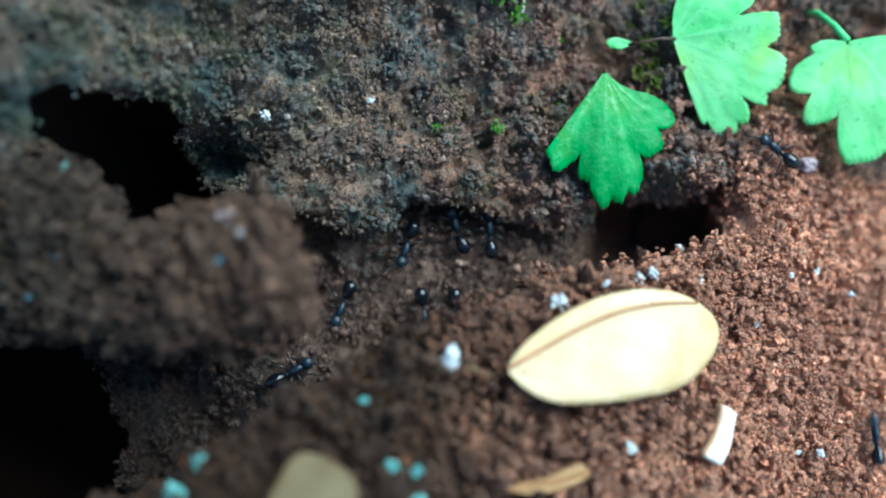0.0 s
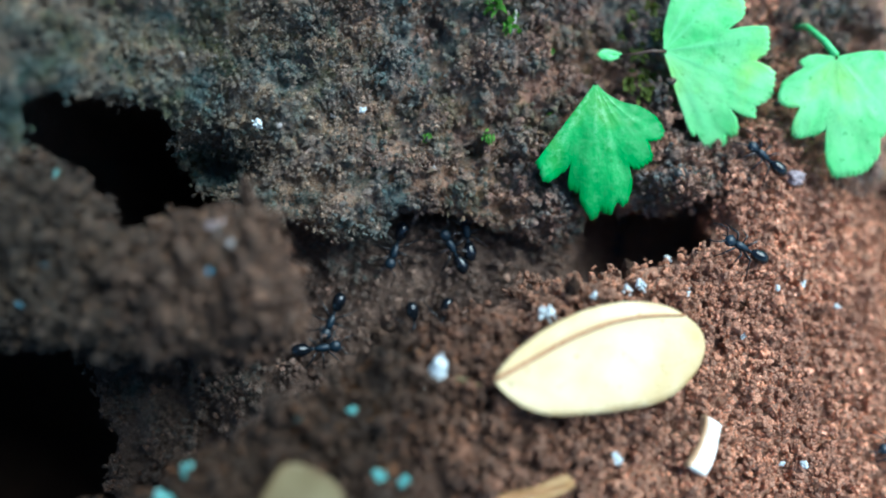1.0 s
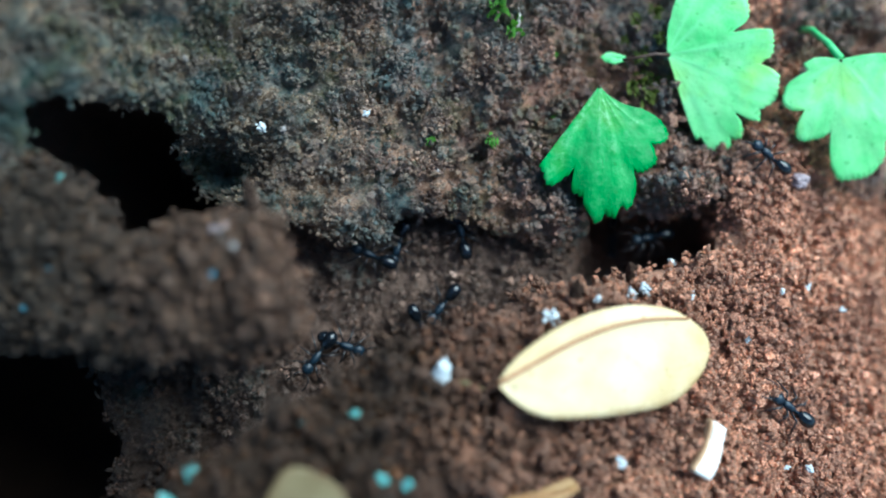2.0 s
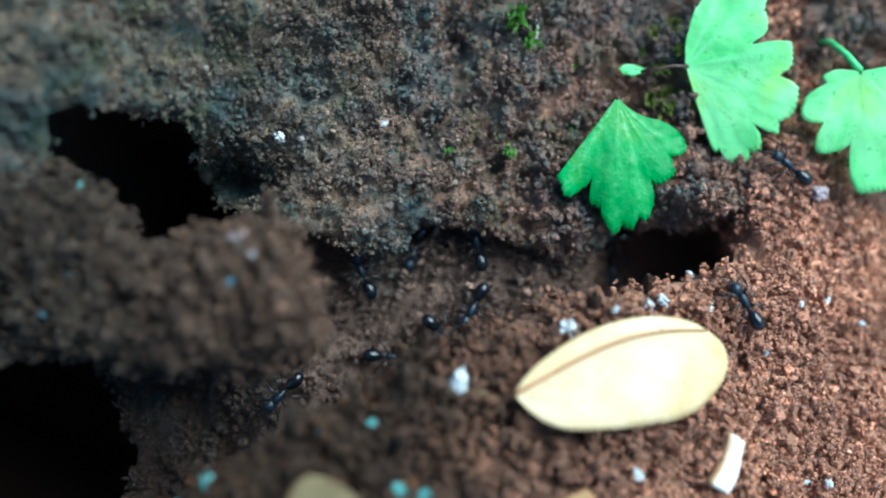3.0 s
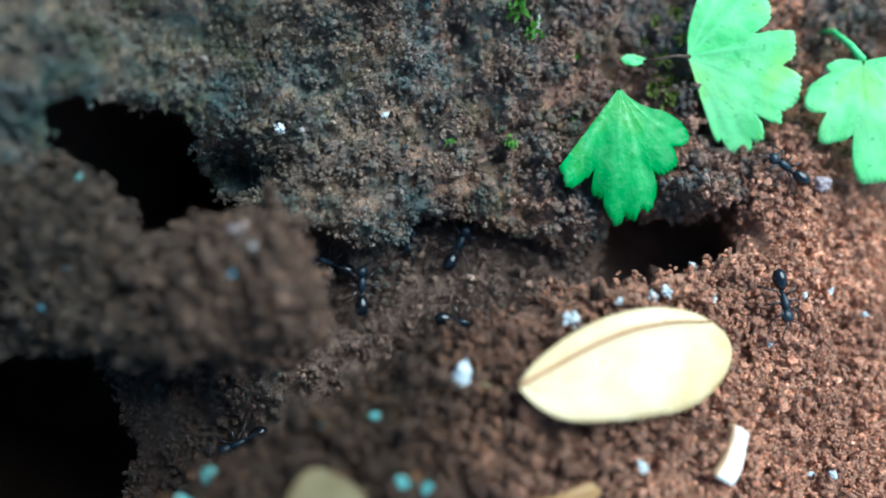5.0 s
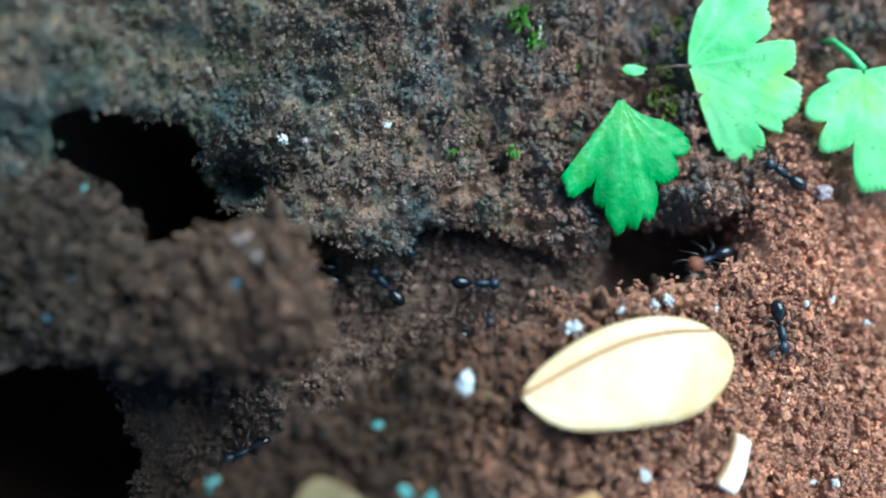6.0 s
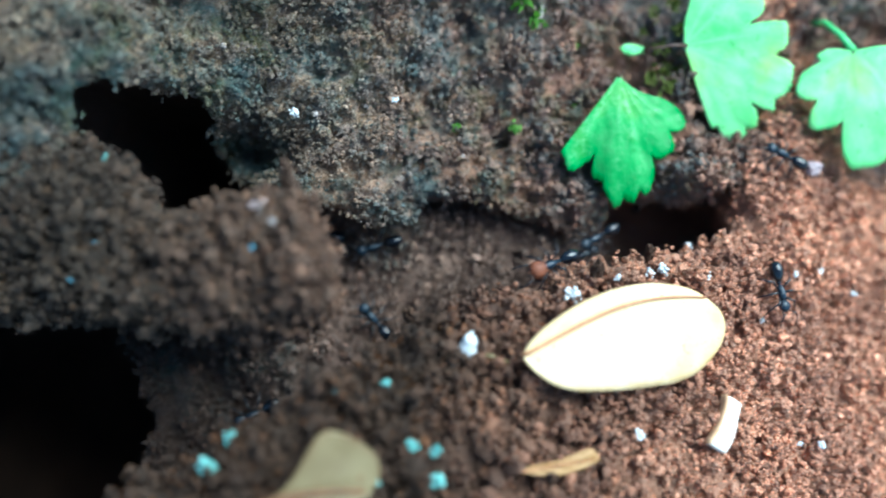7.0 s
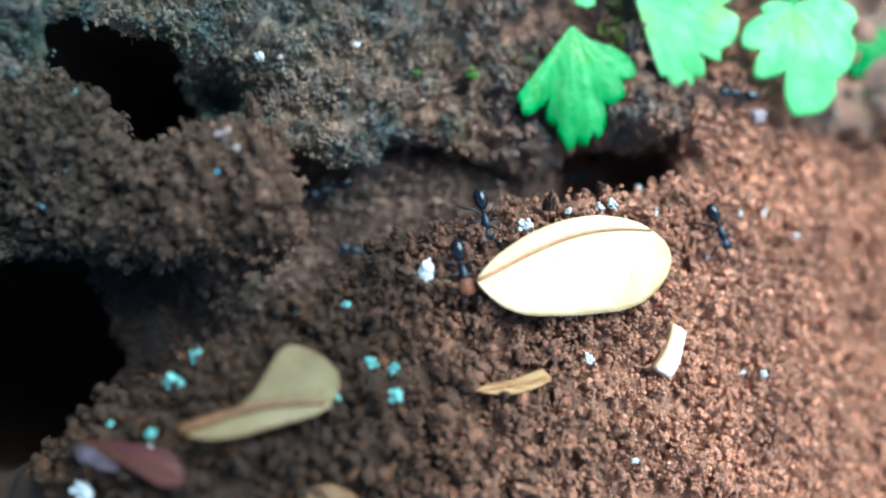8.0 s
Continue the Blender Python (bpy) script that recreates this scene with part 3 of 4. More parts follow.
fallen_leaf("fallen_leaf", "cream-yellow dry oval leaf lying on red soil", (3.6, -9.7, -56.8), (16.4, -6.35, -62.1), (0.36, 0.1, 0.93),
            [(0, 0), (0.05, 0.45), (0.12, 0.85), (0.3, 1.2), (0.5, 1.22), (0.7, 1.1), (0.86, 0.85), (0.95, 0.5), (1, 0)],
            [(0, 0), (0.03, 1.1), (0.1, 2.55), (0.2, 3.75), (0.35, 4.75), (0.5, 5.5), (0.7, 5.85), (0.84, 5.4), (0.93, 4.2), (0.98, 2.6), (1, 0.6)],
            lambda s: 0.5 * math.sin(math.pi * s) + 0.2, -0.05, -0.25, CREAM_LEAF, RIB, 0.14, "orange-brown midrib", 3, rib_to=1.0, bow=1.15, skew=1.45)
fallen_leaf("curled_leaf", "olive-tan folded leaf with a brown midrib on the soil", (-13.8, -18.0, -49.2), (-5.3, -16.85, -51.3), (0.2, 0.35, 0.9),
            [(0, 0.0), (0.15, 0.14), (0.36, 0.2), (0.46, 0.5), (0.56, 1.5), (0.66, 2.9), (0.77, 3.5), (0.89, 3.2), (0.97, 2.2), (1, 0.6)],
            [(0, 0.0), (0.06, 0.6), (0.2, 1.25), (0.4, 1.55), (0.65, 1.3), (0.88, 0.8), (1, 0.15)],
            lambda s: 0.3 * math.sin(math.pi * s), 0.10, 0.12, TAN_LEAF, RIB_DARK, 0.36, "dark brown midrib", 8, 0.96, bow=0.5, skew=0.9, swell=1.7)
fallen_leaf("leaf_scrap", "amber leaf scrap half buried in soil crumbs", (3.4, -16.85, -55.95), (8.7, -16.35, -57.65), (0.3, 0.25, 0.9),
            [(0, 0.05), (0.2, 0.3), (0.45, 0.3), (0.7, 0.55), (0.92, 0.8), (1, 0.2)], [(0, 0), (0.3, 0.5), (0.55, 0.65), (0.8, 0.45), (1, 0.1)],
            lambda s: 0.15 * math.sin(math.pi * s), -0.1, 0.1, AMBER_LEAF, RIB, 0.07, "amber midrib", 13)
fallen_leaf("purple_leaf", "purple-brown withered leaf on dark soil", (-20.2, -19.2, -51.5), (-13.5, -21.05, -49.3), (0.0, 0.25, 0.95),
            [(0, 0.05), (0.3, 0.7), (0.6, 1.2), (0.85, 1.25), (1, 0.2)], [(0, 0), (0.25, 0.2), (0.55, 0.35), (0.85, 0.8), (1, 0.15)],
            lambda s: 0.7 * math.sin(math.pi * s * 0.9), -0.12, 0.0, PURPLE_LEAF, RIB_DARK, 0.06, "dark midrib", 17)
fallen_leaf("brown_leaf", "amber-brown leaf lying among soil crumbs", (-7.4, -22.9, -50.9), (-3.4, -23.3, -52.2), (0.2, 0.3, 0.9),
            [(0, 0.2), (0.2, 1.0), (0.5, 1.35), (0.8, 0.9), (1, 0.1)], [(0, 0), (0.3, 0.8), (0.7, 0.8), (1, 0)],
            lambda s: 0.3 * math.sin(math.pi * s), -0.1, 0.0, BROWN_LEAF, RIB_DARK, 0.08, "brown midrib", 19)


def lump(scale, detail, seed, rough=0.3, size=0.8):
    """A broken, uneven piece."""
    bm = bmesh.new()
    bmesh.ops.create_icosphere(bm, subdivisions=detail, radius=1.0)
    for p in bm.verts:
        k = 1 + rough * noise.noise(p.co * (1 / size) + Vector((seed * 3.7, 1, 2))) + rough * 0.5 * noise.noise(p.co * (2.6 / size) + Vector((seed, 9, 4)))
        p.co = Vector((p.co.x * scale[0], p.co.y * scale[1], p.co.z * scale[2])) * k
    return bm


def single(name, bm, mat, m, label, category, group=""):
    ob = part(name, bm, mat, None)
    ob.matrix_world = m
    return tagged(ob, label, category, group)


husk = empty("insect_husk", frame_of((-21.1, -19.55, -51.9), (-17.45, -20.6, -49.9), (-0.1, 0.3, 0.95)), "pearly brown insect wing case on the soil", "husk")
bm, _ = simple_blade(4.3, [(0, 0), (0.25, 0.55), (0.7, 0.6), (1, 0)], [(0, 0), (0.3, 0.5), (0.7, 0.45), (1, 0)], lambda s: 0.35 * math.sin(math.pi * s), -0.25, 0, 0.08, 4)
part("shell", bm, HUSK, husk)

# the curved white splinter with its tan bark edge
splinter = empty("white_splinter", frame_of((17.0, -16.4, -60.9), (18.5, -13.4, -62.2), (0.35, 0.2, 0.9)), "bone-white wood splinter with a tan edge", "splinter")
for nm, mt, off, w, lb in (("core", BONE, 0.0, 0.72, ""), ("edge", BARK, 0.74, 0.15, "tan bark edge")):
    bm = bmesh.new()
    rings = []
    for i in range(15):
        s = i / 14
        bend = -0.28 * math.sin(math.pi * s)
        ww = w * (0.9 + 0.15 * math.sin(5 * s + 1))
        ring = []
        for k in range(12):
            a = 2 * math.pi * k / 12
            ca, sa = math.cos(a), math.sin(a)
            ring.append(bm.verts.new((3.6 * s + 0.2 * noise.noise((k, i * 0.2, 3)), bend + off + ww * math.copysign(abs(ca) ** 0.6, ca), 0.35 * math.copysign(abs(sa) ** 0.6, sa))))
        rings.append(ring)
    for r, q in zip(rings, rings[1:]):
        for k in range(12):
            bm.faces.new((r[k], r[(k + 1) % 12], q[(k + 1) % 12], q[k]))
    bm.faces.new(rings[0][::-1])
    bm.faces.new(rings[-1])
    bmesh.ops.recalc_face_normals(bm, faces=bm.faces)
    part(nm, bm, mt, splinter, lb)


def flake(x, y, size, mat, label, category, name, seed, height=bank_height, group=""):
    """A pale crusty flake: some uneven grains joined, resting on the soil."""
    rnd = random.Random(seed)
    bm = lump((size * 0.6, size * rnd.uniform(0.35, 0.5), size * 0.35), 3, seed * 5, 1.0, 0.55)
    for k in range(12):
        a, r = rnd.uniform(0, 6.28), size * rnd.uniform(0.25, 0.95)
        nodule = bmesh.ops.create_icosphere(bm, subdivisions=2, radius=size * rnd.uniform(0.1, 0.26))["verts"]
        off = Vector((r * math.cos(a), 0.7 * r * math.sin(a), size * rnd.uniform(-0.1, 0.3)))
        for p in nodule:
            p.co = p.co * (1 + 0.6 * noise.noise(p.co * (3 / size) + off * 5)) + off
    z = top_of(x, y, height) + (0.4 if height is wall_height else 0.7)
    return single(name, bm, mat, BANK @ Matrix.Translation((x * MM, y * MM, z * MM)) @ pose(0, 0, 0, 10, 15, rnd.uniform(0, 360)), label, category, group)


for i, (x, y, s) in enumerate([(-13.9, -14.3, 0.55), (-15.1, -15.8, 0.75), (-3.1, -14.7, 0.55), (-1.7, -15.2, 0.5), (-1.5, -16.7, 0.6), (-16.0, -18.6, 0.42),
                               (-5.1, -16.8, 0.35), (-7.8, -11.6, 0.32), (-4.7, -11.2, 0.4), (-18.9, -18.4, 0.3)]):
    flake(x, y, s, MINT, "pale mint crusty flake on the soil", "flake", "mint_flake", i + 1, group="pale flakes on the soil")
for i, (x, y, s) in enumerate([(13.8, -4.5, 0.6), (12.9, -4.8, 0.5), (10.4, -4.95, 0.35), (7.3, -6.1, 0.75), (17.1, -3.0, 0.4), (17.2, -5.0, 0.3), (11.6, -15.2, 0.5),
                               (25.7, -17.0, 0.42), (14.7, -22.1, 0.35), (27.4, -4.9, 0.4), (24.9, -5.0, 0.3), (30.7, -6.7, 0.35), (24.1, -16.9, 0.3),
                               (21.8, -8.3, 0.28), (-20.2, -22.3, 0.95), (-15.8, -19.3, 0.3)]):
    flake(x, y, s, WHITE, "small white chip resting on the soil", "chip", "white_chip", i + 31, group="white chips on the soil")
bm = lump((0.56, 0.98, 0.5), 4, 2, 0.3, 0.6)
for p in bm.verts:
    p.co.x *= 1.0 - 0.45 * p.co.y
single("white_pebble", bm, WHITE, BANK @ Matrix.Translation(Vector((0.3, -9.2, top_of(0.3, -9.2, bank_height) + 0.9)) * MM) @ pose(0, 0, 0, 20, 0, -15), "white pointed pebble beside the cream leaf", "pebble")
tw = tube(bmesh.new(), [(0, 0, 0), (0.1, 0.7, 0.15), (0.05, 1.3, 0.1), (0.2, 2.0, 0.3)], [0.08, 0.1, 0.09, 0.05], 8)
single("twig", tw, TWIG, BANK @ Matrix.Translation(Vector((9.3, -21.6, top_of(9.3, -21.6, bank_height) + 0.35)) * MM), "thin reddish twig bit on the soil", "twig")
tw = tube(bmesh.new(), [(0, 0, 0), (0.9, -0.2, 0.1), (1.9, -0.55, 0.0)], [0.13, 0.16, 0.06], 8)
single("straw", tw, TAN_LEAF, BANK @ Matrix.Translation(Vector((1.0, -9.7, top_of(1.6, -9.9, bank_height) + 0.4)) * MM), "short tan straw beside the white pebble", "straw")
for i, (x, y, s, mt, lb) in enumerate([(-12.36, -2.95, 0.22, BLUE_GRAIN, "teal sliver caught in the ledge"),
                                       (-11.3, -1.4, 0.3, QUARTZ, "pale quartz grain on the earth ledge"), (-12.1, -0.9, 0.25, QUARTZ, "pale quartz grain on the earth ledge"),
                                       (-22.6, 2.5, 0.4, MINT, "pale blue grain on the ledge rim"), (-22.4, -2.8, 0.22, BLUE_GRAIN, "blue glinting grain on the ledge"),
                                       (-23.9, -5.1, 0.2, BLUE_GRAIN, "blue glinting grain on the ledge")]):
    flake(x, y, s, mt, lb, "grain", "mineral_grain", i + 61, chunk_height)
for i, (x, y, s) in enumerate([(-12.1, 6.4, 0.5), (-10.4, 6.2, 0.3), (-16.5, 10.6, 0.3), (-4.9, 7.4, 0.3), (0.0, 3.5, 0.22), (-7.1, 7.1, 0.25)]):
    flake(x, y, s, WHITE if i in (0, 3) else QUARTZ, "white mineral grain in the earth wall", "grain", "mineral_grain", i + 71, wall_height)


def clod(x, y, tall, wide, mat, height, label, seed, lean=(0.0, 0.0)):
    """A pillar of crumbs stuck together."""
    bm = lump((wide, wide, tall * 0.7), 4, seed, 0.7, 0.45)
    for p in bm.verts:
        up = p.co.z + tall * 0.5
        p.co = Vector((p.co.x + lean[0] * up, p.co.y + lean[1] * up, up))
    single("soil_clod", bm, mat, BANK @ Matrix.Translation(Vector((x, y, top_of(x, y, height))) * MM), label, "clod", "clods of earth")


single("quartz_slab", lump((0.62, 0.3, 0.2), 4, 41, 0.35, 0.6), PINK_GRAIN, BANK @ Matrix.Translation(Vector((-12.4, -0.38, top_of(-12.4, -0.38, chunk_height) + 0.75)) * MM) @ pose(0, 0, 0, 15, -10, 22),
       "pale pinkish quartz slab on the earth ledge", "stone")
single("lilac_pebble", lump((0.7, 0.55, 0.5), 4, 21, 0.5, 0.6), LILAC, BANK @ Matrix.Translation(Vector((27.4, 3.1, top_of(27.4, 3.1, bank_height) + 0.6)) * MM),
       "pale lilac pebble among the red crumbs", "pebble")
clod(-11.2, 0.3, 1.7, 0.4, DARK_SOIL, chunk_height, "upright brown clod on the earth ledge", 3, (0.0, 0.9))
clod(8.9, -5.1, 1.2, 0.36, RED_SOIL, bank_height, "upright red-brown clod on the rim", 5, (0.1, 0.8))
clod(13.2, -3.9, 1.0, 0.32, RED_SOIL, bank_height, "upright red-brown clod on the rim", 8, (0.0, 0.8))
clod(-3.4, -7.9, 0.9, 0.4, RED_SOIL, bank_height, "red-brown clod on the rim of the bank", 9, (-0.3, 0.6))
clod(5.5, -17.2, 1.1, 0.3, RED_SOIL, bank_height, "red-brown clod on the leaf scrap", 12)


# a pale root fibre on the earth wall
single("root_fibre", tube(bmesh.new(), [(0.2, 1.3, 0.2), (0.3, 0.4, 0.55), (0.1, -0.5, 0.6), (-0.1, -1.3, 0.2)], [0.08, 0.14, 0.16, 0.06], 8), QUARTZ,
       BANK @ Matrix.Translation(Vector((5.7, 14.6, top_of(5.7, 14.6, wall_height) - 0.1)) * MM), "pale root fibre hanging on the earth wall", "root")


# ---- moss ----
def moss_tuft(x, y, size, seed, mat=MOSS, tone="bright green"):
    rnd = random.Random(seed)
    root = empty("moss_tuft", BANK @ Matrix.Translation(Vector((x, y, top_of(x, y, wall_height))) * MM), "tiny " + tone + " moss tuft on the earth wall", "moss", "moss tufts")
    bm = bmesh.new()
    for k in range(14):
        a, r = rnd.uniform(0, 6.28), rnd.uniform(0, size * 0.5)
        x0, y0 = r * math.cos(a), r * math.sin(a)
        d = Vector((rnd.uniform(-0.6, 0.6), rnd.uniform(-0.9, 0.3), 1)).normalized() * size * rnd.uniform(0.6, 1.2)
        w = Vector((-d.y, d.x, 0)).normalized() * size * 0.12
        p0 = Vector((x0, y0, 0.1))
        mid = p0 + d * 0.6
        v = [bm.verts.new(q) for q in (p0 - w * 0.6, p0 + w * 0.6, mid + w, p0 + d + Vector((0, -0.15 * size, 0)), mid - w)]
        bm.faces.new(v)
    part("fronds", bm, mat, root)


for i, (x, y, s) in enumerate([(3.9, 15.6, 1.6), (5.6, 13.9, 1.3), (4.6, 16.4, 1.2), (15.2, 15.6, 1.4), (16.6, 13.9, 1.1), (3.9, 5.9, 0.9), (-0.4, 5.9, 0.5), (8.8, 12.5, 0.5), (37.0, 17.0, 1.0), (8.6, 7.8, 0.35),
                               (7.0, 6.6, 0.3), (-0.6, 5.5, 0.35), (14.8, 10.6, 1.4), (15.9, 9.8, 1.3), (15.4, 13.0, 1.3), (14.4, 14.2, 0.7), (16.2, 11.2, 1.4), (15.1, 8.8, 0.7), (16.8, 16.4, 1.3), (6.0, 14.9, 0.6)]):
    if 14 < x < 17:
        moss_tuft(x, y, s, i + 3, OLIVE_MOSS, "olive")
    else:
        moss_tuft(x, y, s, i + 3)


# ---- the seedling with lobed leaves ----
def lobed_blade(edge, ribs, scale, cup, droop, ridge, seed, hollow=0.0, thick=0.14):
    """A fan-shaped blade round its stalk: its tips and notches as (degrees, length), round tips and sharp notches between; hollow: how far, in degrees, the last side is drawn in near the stalk."""
    n, m = 260, 16
    ang, r = [], []
    for (a0, r0), (a1, r1) in zip(edge, edge[1:]):
        u = np.arange(0, 1, 1 / max(2, round(n * (a1 - a0) / (edge[-1][0] - edge[0][0]))))
        if r1 > r0 * 1.06:
            k = np.sin(u * math.pi / 2) ** 0.9
        elif r0 > r1 * 1.06:
            k = 1 - np.cos(u * math.pi / 2) ** 0.9
        else:
            k = u - 0.35 * np.sin(math.pi * u) * np.sign(r1 - r0) * 0.3
        ang.append(a0 + (a1 - a0) * u)
        r.append(r0 + (r1 - r0) * k)
    ang, r = np.concatenate(ang), np.concatenate(r)
    n = len(ang)
    r[1:-1] = (r[:-2] + 2 * r[1:-1] + r[2:]) / 4
    r = r + 1.5 * np.sin(ang * 2.1) + 1.0 * np.sin(ang * 5.3 + 1)
    bm, veins, layers = bmesh.new(), [], []
    for lay in (0, 1):
        grid = []
        for i in range(n):
            side = max(0.0, (ang[i] - edge[-1][0] + 42) / 42)
            near = min(abs(ang[i] - a) for a in ribs)
            row = []
            for j in range(m + 1):
                s = max(j / m, 0.03)
                q = s * r[i] * scale
                t = radians(ang[i] - hollow * side * (1 - s))
                x, y = q * math.cos(t), q * math.sin(t)
                z = cup * (q / 10) ** 2 + droop * q + ridge * math.exp(-(near / 4) ** 2) * s * (1 - s) * 2 + 0.22 * noise.noise((x * 0.35, y * 0.35, seed)) + 0.06 * noise.noise((x * 1.5, y * 1.5, seed))
                row.append(bm.verts.new((x, y, z - lay * thick)))
                veins.append(0.8 * math.exp(-(near / 4.5) ** 2) * (1 - 0.6 * s))
            grid.append(row)
        layers.append(grid)
    for lay, grid in enumerate(layers):
        for i in range(n - 1):
            for j in range(m):
                q = (grid[i][j], grid[i][j + 1], grid[i + 1][j + 1], grid[i + 1][j])
                bm.faces.new(q if lay == 0 else q[::-1])
    a, b = layers
    for i in range(n - 1):
        bm.faces.new((a[i][m], b[i][m], b[i + 1][m], a[i + 1][m]))
    return bm, veins


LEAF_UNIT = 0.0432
seedling = empty("seedling", BANK @ Matrix.Translation(Vector((15.5, 12.2, -75.0)) * MM), "small seedling with bright green lobed leaves on the earth wall", "seedling")
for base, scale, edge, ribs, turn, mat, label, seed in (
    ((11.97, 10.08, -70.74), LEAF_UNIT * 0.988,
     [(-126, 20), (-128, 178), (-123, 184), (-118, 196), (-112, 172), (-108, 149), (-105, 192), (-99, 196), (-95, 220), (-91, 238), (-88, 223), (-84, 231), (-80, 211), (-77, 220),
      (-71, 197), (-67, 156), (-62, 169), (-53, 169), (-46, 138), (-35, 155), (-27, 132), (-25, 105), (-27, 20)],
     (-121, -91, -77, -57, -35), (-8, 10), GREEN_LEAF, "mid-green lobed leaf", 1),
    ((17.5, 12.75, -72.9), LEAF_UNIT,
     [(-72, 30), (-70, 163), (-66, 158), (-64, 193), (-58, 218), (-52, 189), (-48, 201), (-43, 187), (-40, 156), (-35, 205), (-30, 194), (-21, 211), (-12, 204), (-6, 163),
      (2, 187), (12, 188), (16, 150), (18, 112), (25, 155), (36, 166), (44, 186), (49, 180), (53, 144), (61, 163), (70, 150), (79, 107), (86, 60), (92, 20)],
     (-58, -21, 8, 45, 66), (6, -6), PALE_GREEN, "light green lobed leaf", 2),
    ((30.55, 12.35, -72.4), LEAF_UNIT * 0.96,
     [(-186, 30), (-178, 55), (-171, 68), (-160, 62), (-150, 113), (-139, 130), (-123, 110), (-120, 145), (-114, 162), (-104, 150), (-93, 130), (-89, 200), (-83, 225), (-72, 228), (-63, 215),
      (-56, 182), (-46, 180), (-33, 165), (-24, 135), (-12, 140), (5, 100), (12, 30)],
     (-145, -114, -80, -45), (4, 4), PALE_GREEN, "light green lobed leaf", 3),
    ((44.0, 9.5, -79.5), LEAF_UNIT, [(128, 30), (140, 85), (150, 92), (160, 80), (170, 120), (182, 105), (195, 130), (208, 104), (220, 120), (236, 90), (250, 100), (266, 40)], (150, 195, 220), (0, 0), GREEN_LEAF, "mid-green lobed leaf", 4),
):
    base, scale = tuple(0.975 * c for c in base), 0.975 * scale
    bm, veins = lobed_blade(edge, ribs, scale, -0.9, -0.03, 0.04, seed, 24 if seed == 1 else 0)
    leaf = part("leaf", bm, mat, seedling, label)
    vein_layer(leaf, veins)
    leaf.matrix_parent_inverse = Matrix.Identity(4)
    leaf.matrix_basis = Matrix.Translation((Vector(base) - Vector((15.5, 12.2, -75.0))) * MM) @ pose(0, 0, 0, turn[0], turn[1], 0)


def stem(pts, r0, r1, mat, label):
    o = Vector((15.5, 12.2, -75.0))
    part("stem", tube(bmesh.new(), [Vector(p) - o for p in pts], np.linspace(r0, r1, len(pts)), 8), mat, seedling, label)


stem([(17.1, 12.4, -71.0), (16.1, 12.4, -70.8), (15.0, 12.2, -70.9), (13.8, 12.05, -71.3)], 0.14, 0.1, STALK, "thin dark stem")
stem([(11.7, 9.75, -69.1), (11.85, 9.9, -70.4), (12.4, 10.3, -72.4), (13.4, 11.2, -76.2)], 0.1, 0.14, STALK, "thin dark stem")
stem([(29.8, 12.1, -70.7), (29.2, 13.4, -71.6), (28.7, 14.8, -73.6), (28.8, 15.6, -78.0)], 0.30, 0.22, GREEN_STALK, "thin green stalk")
stem([(44.0, 9.5, -79.5), (44.3, 11.0, -80.0), (44.0, 12.0, -86)], 0.2, 0.2, GREEN_STALK, "thin green stalk")
bm, veins = simple_blade(1.9, [(0, 0.15), (0.4, 0.5), (0.8, 0.4), (1, 0)], [(0, 0.15), (0.4, 0.5), (0.8, 0.4), (1, 0)], lambda s: 0.1 * s, -0.2, 0, 0.1, 6)
bud = part("bud_leaf", bm, PALE_GREEN, seedling, "pale green unopened leaf tip")
vein_layer(bud, veins)
bud.matrix_basis = Matrix.Translation((Vector((14.2, 12.35, -72.3)) - Vector((15.5, 12.2, -75.0))) * MM) @ pose(0, 0, 0, 20, 0, 178)


# ---- ants ----
def ellipsoid(sx, sy, sz, at_x=0.0, at_z=0.0, pinch=0.0, seg=20, rings=12):
    bm = bmesh.new()
    bmesh.ops.create_uvsphere(bm, u_segments=seg, v_segments=rings, radius=1.0)
    bmesh.ops.rotate(bm, verts=bm.verts, matrix=Matrix.Rotation(radians(90), 3, "Y"))
    for p in bm.verts:
        k = 1 - pinch * p.co.x
        p.co = Vector((p.co.x * sx + at_x, p.co.y * sy * k, p.co.z * sz * k + at_z))
    return bm


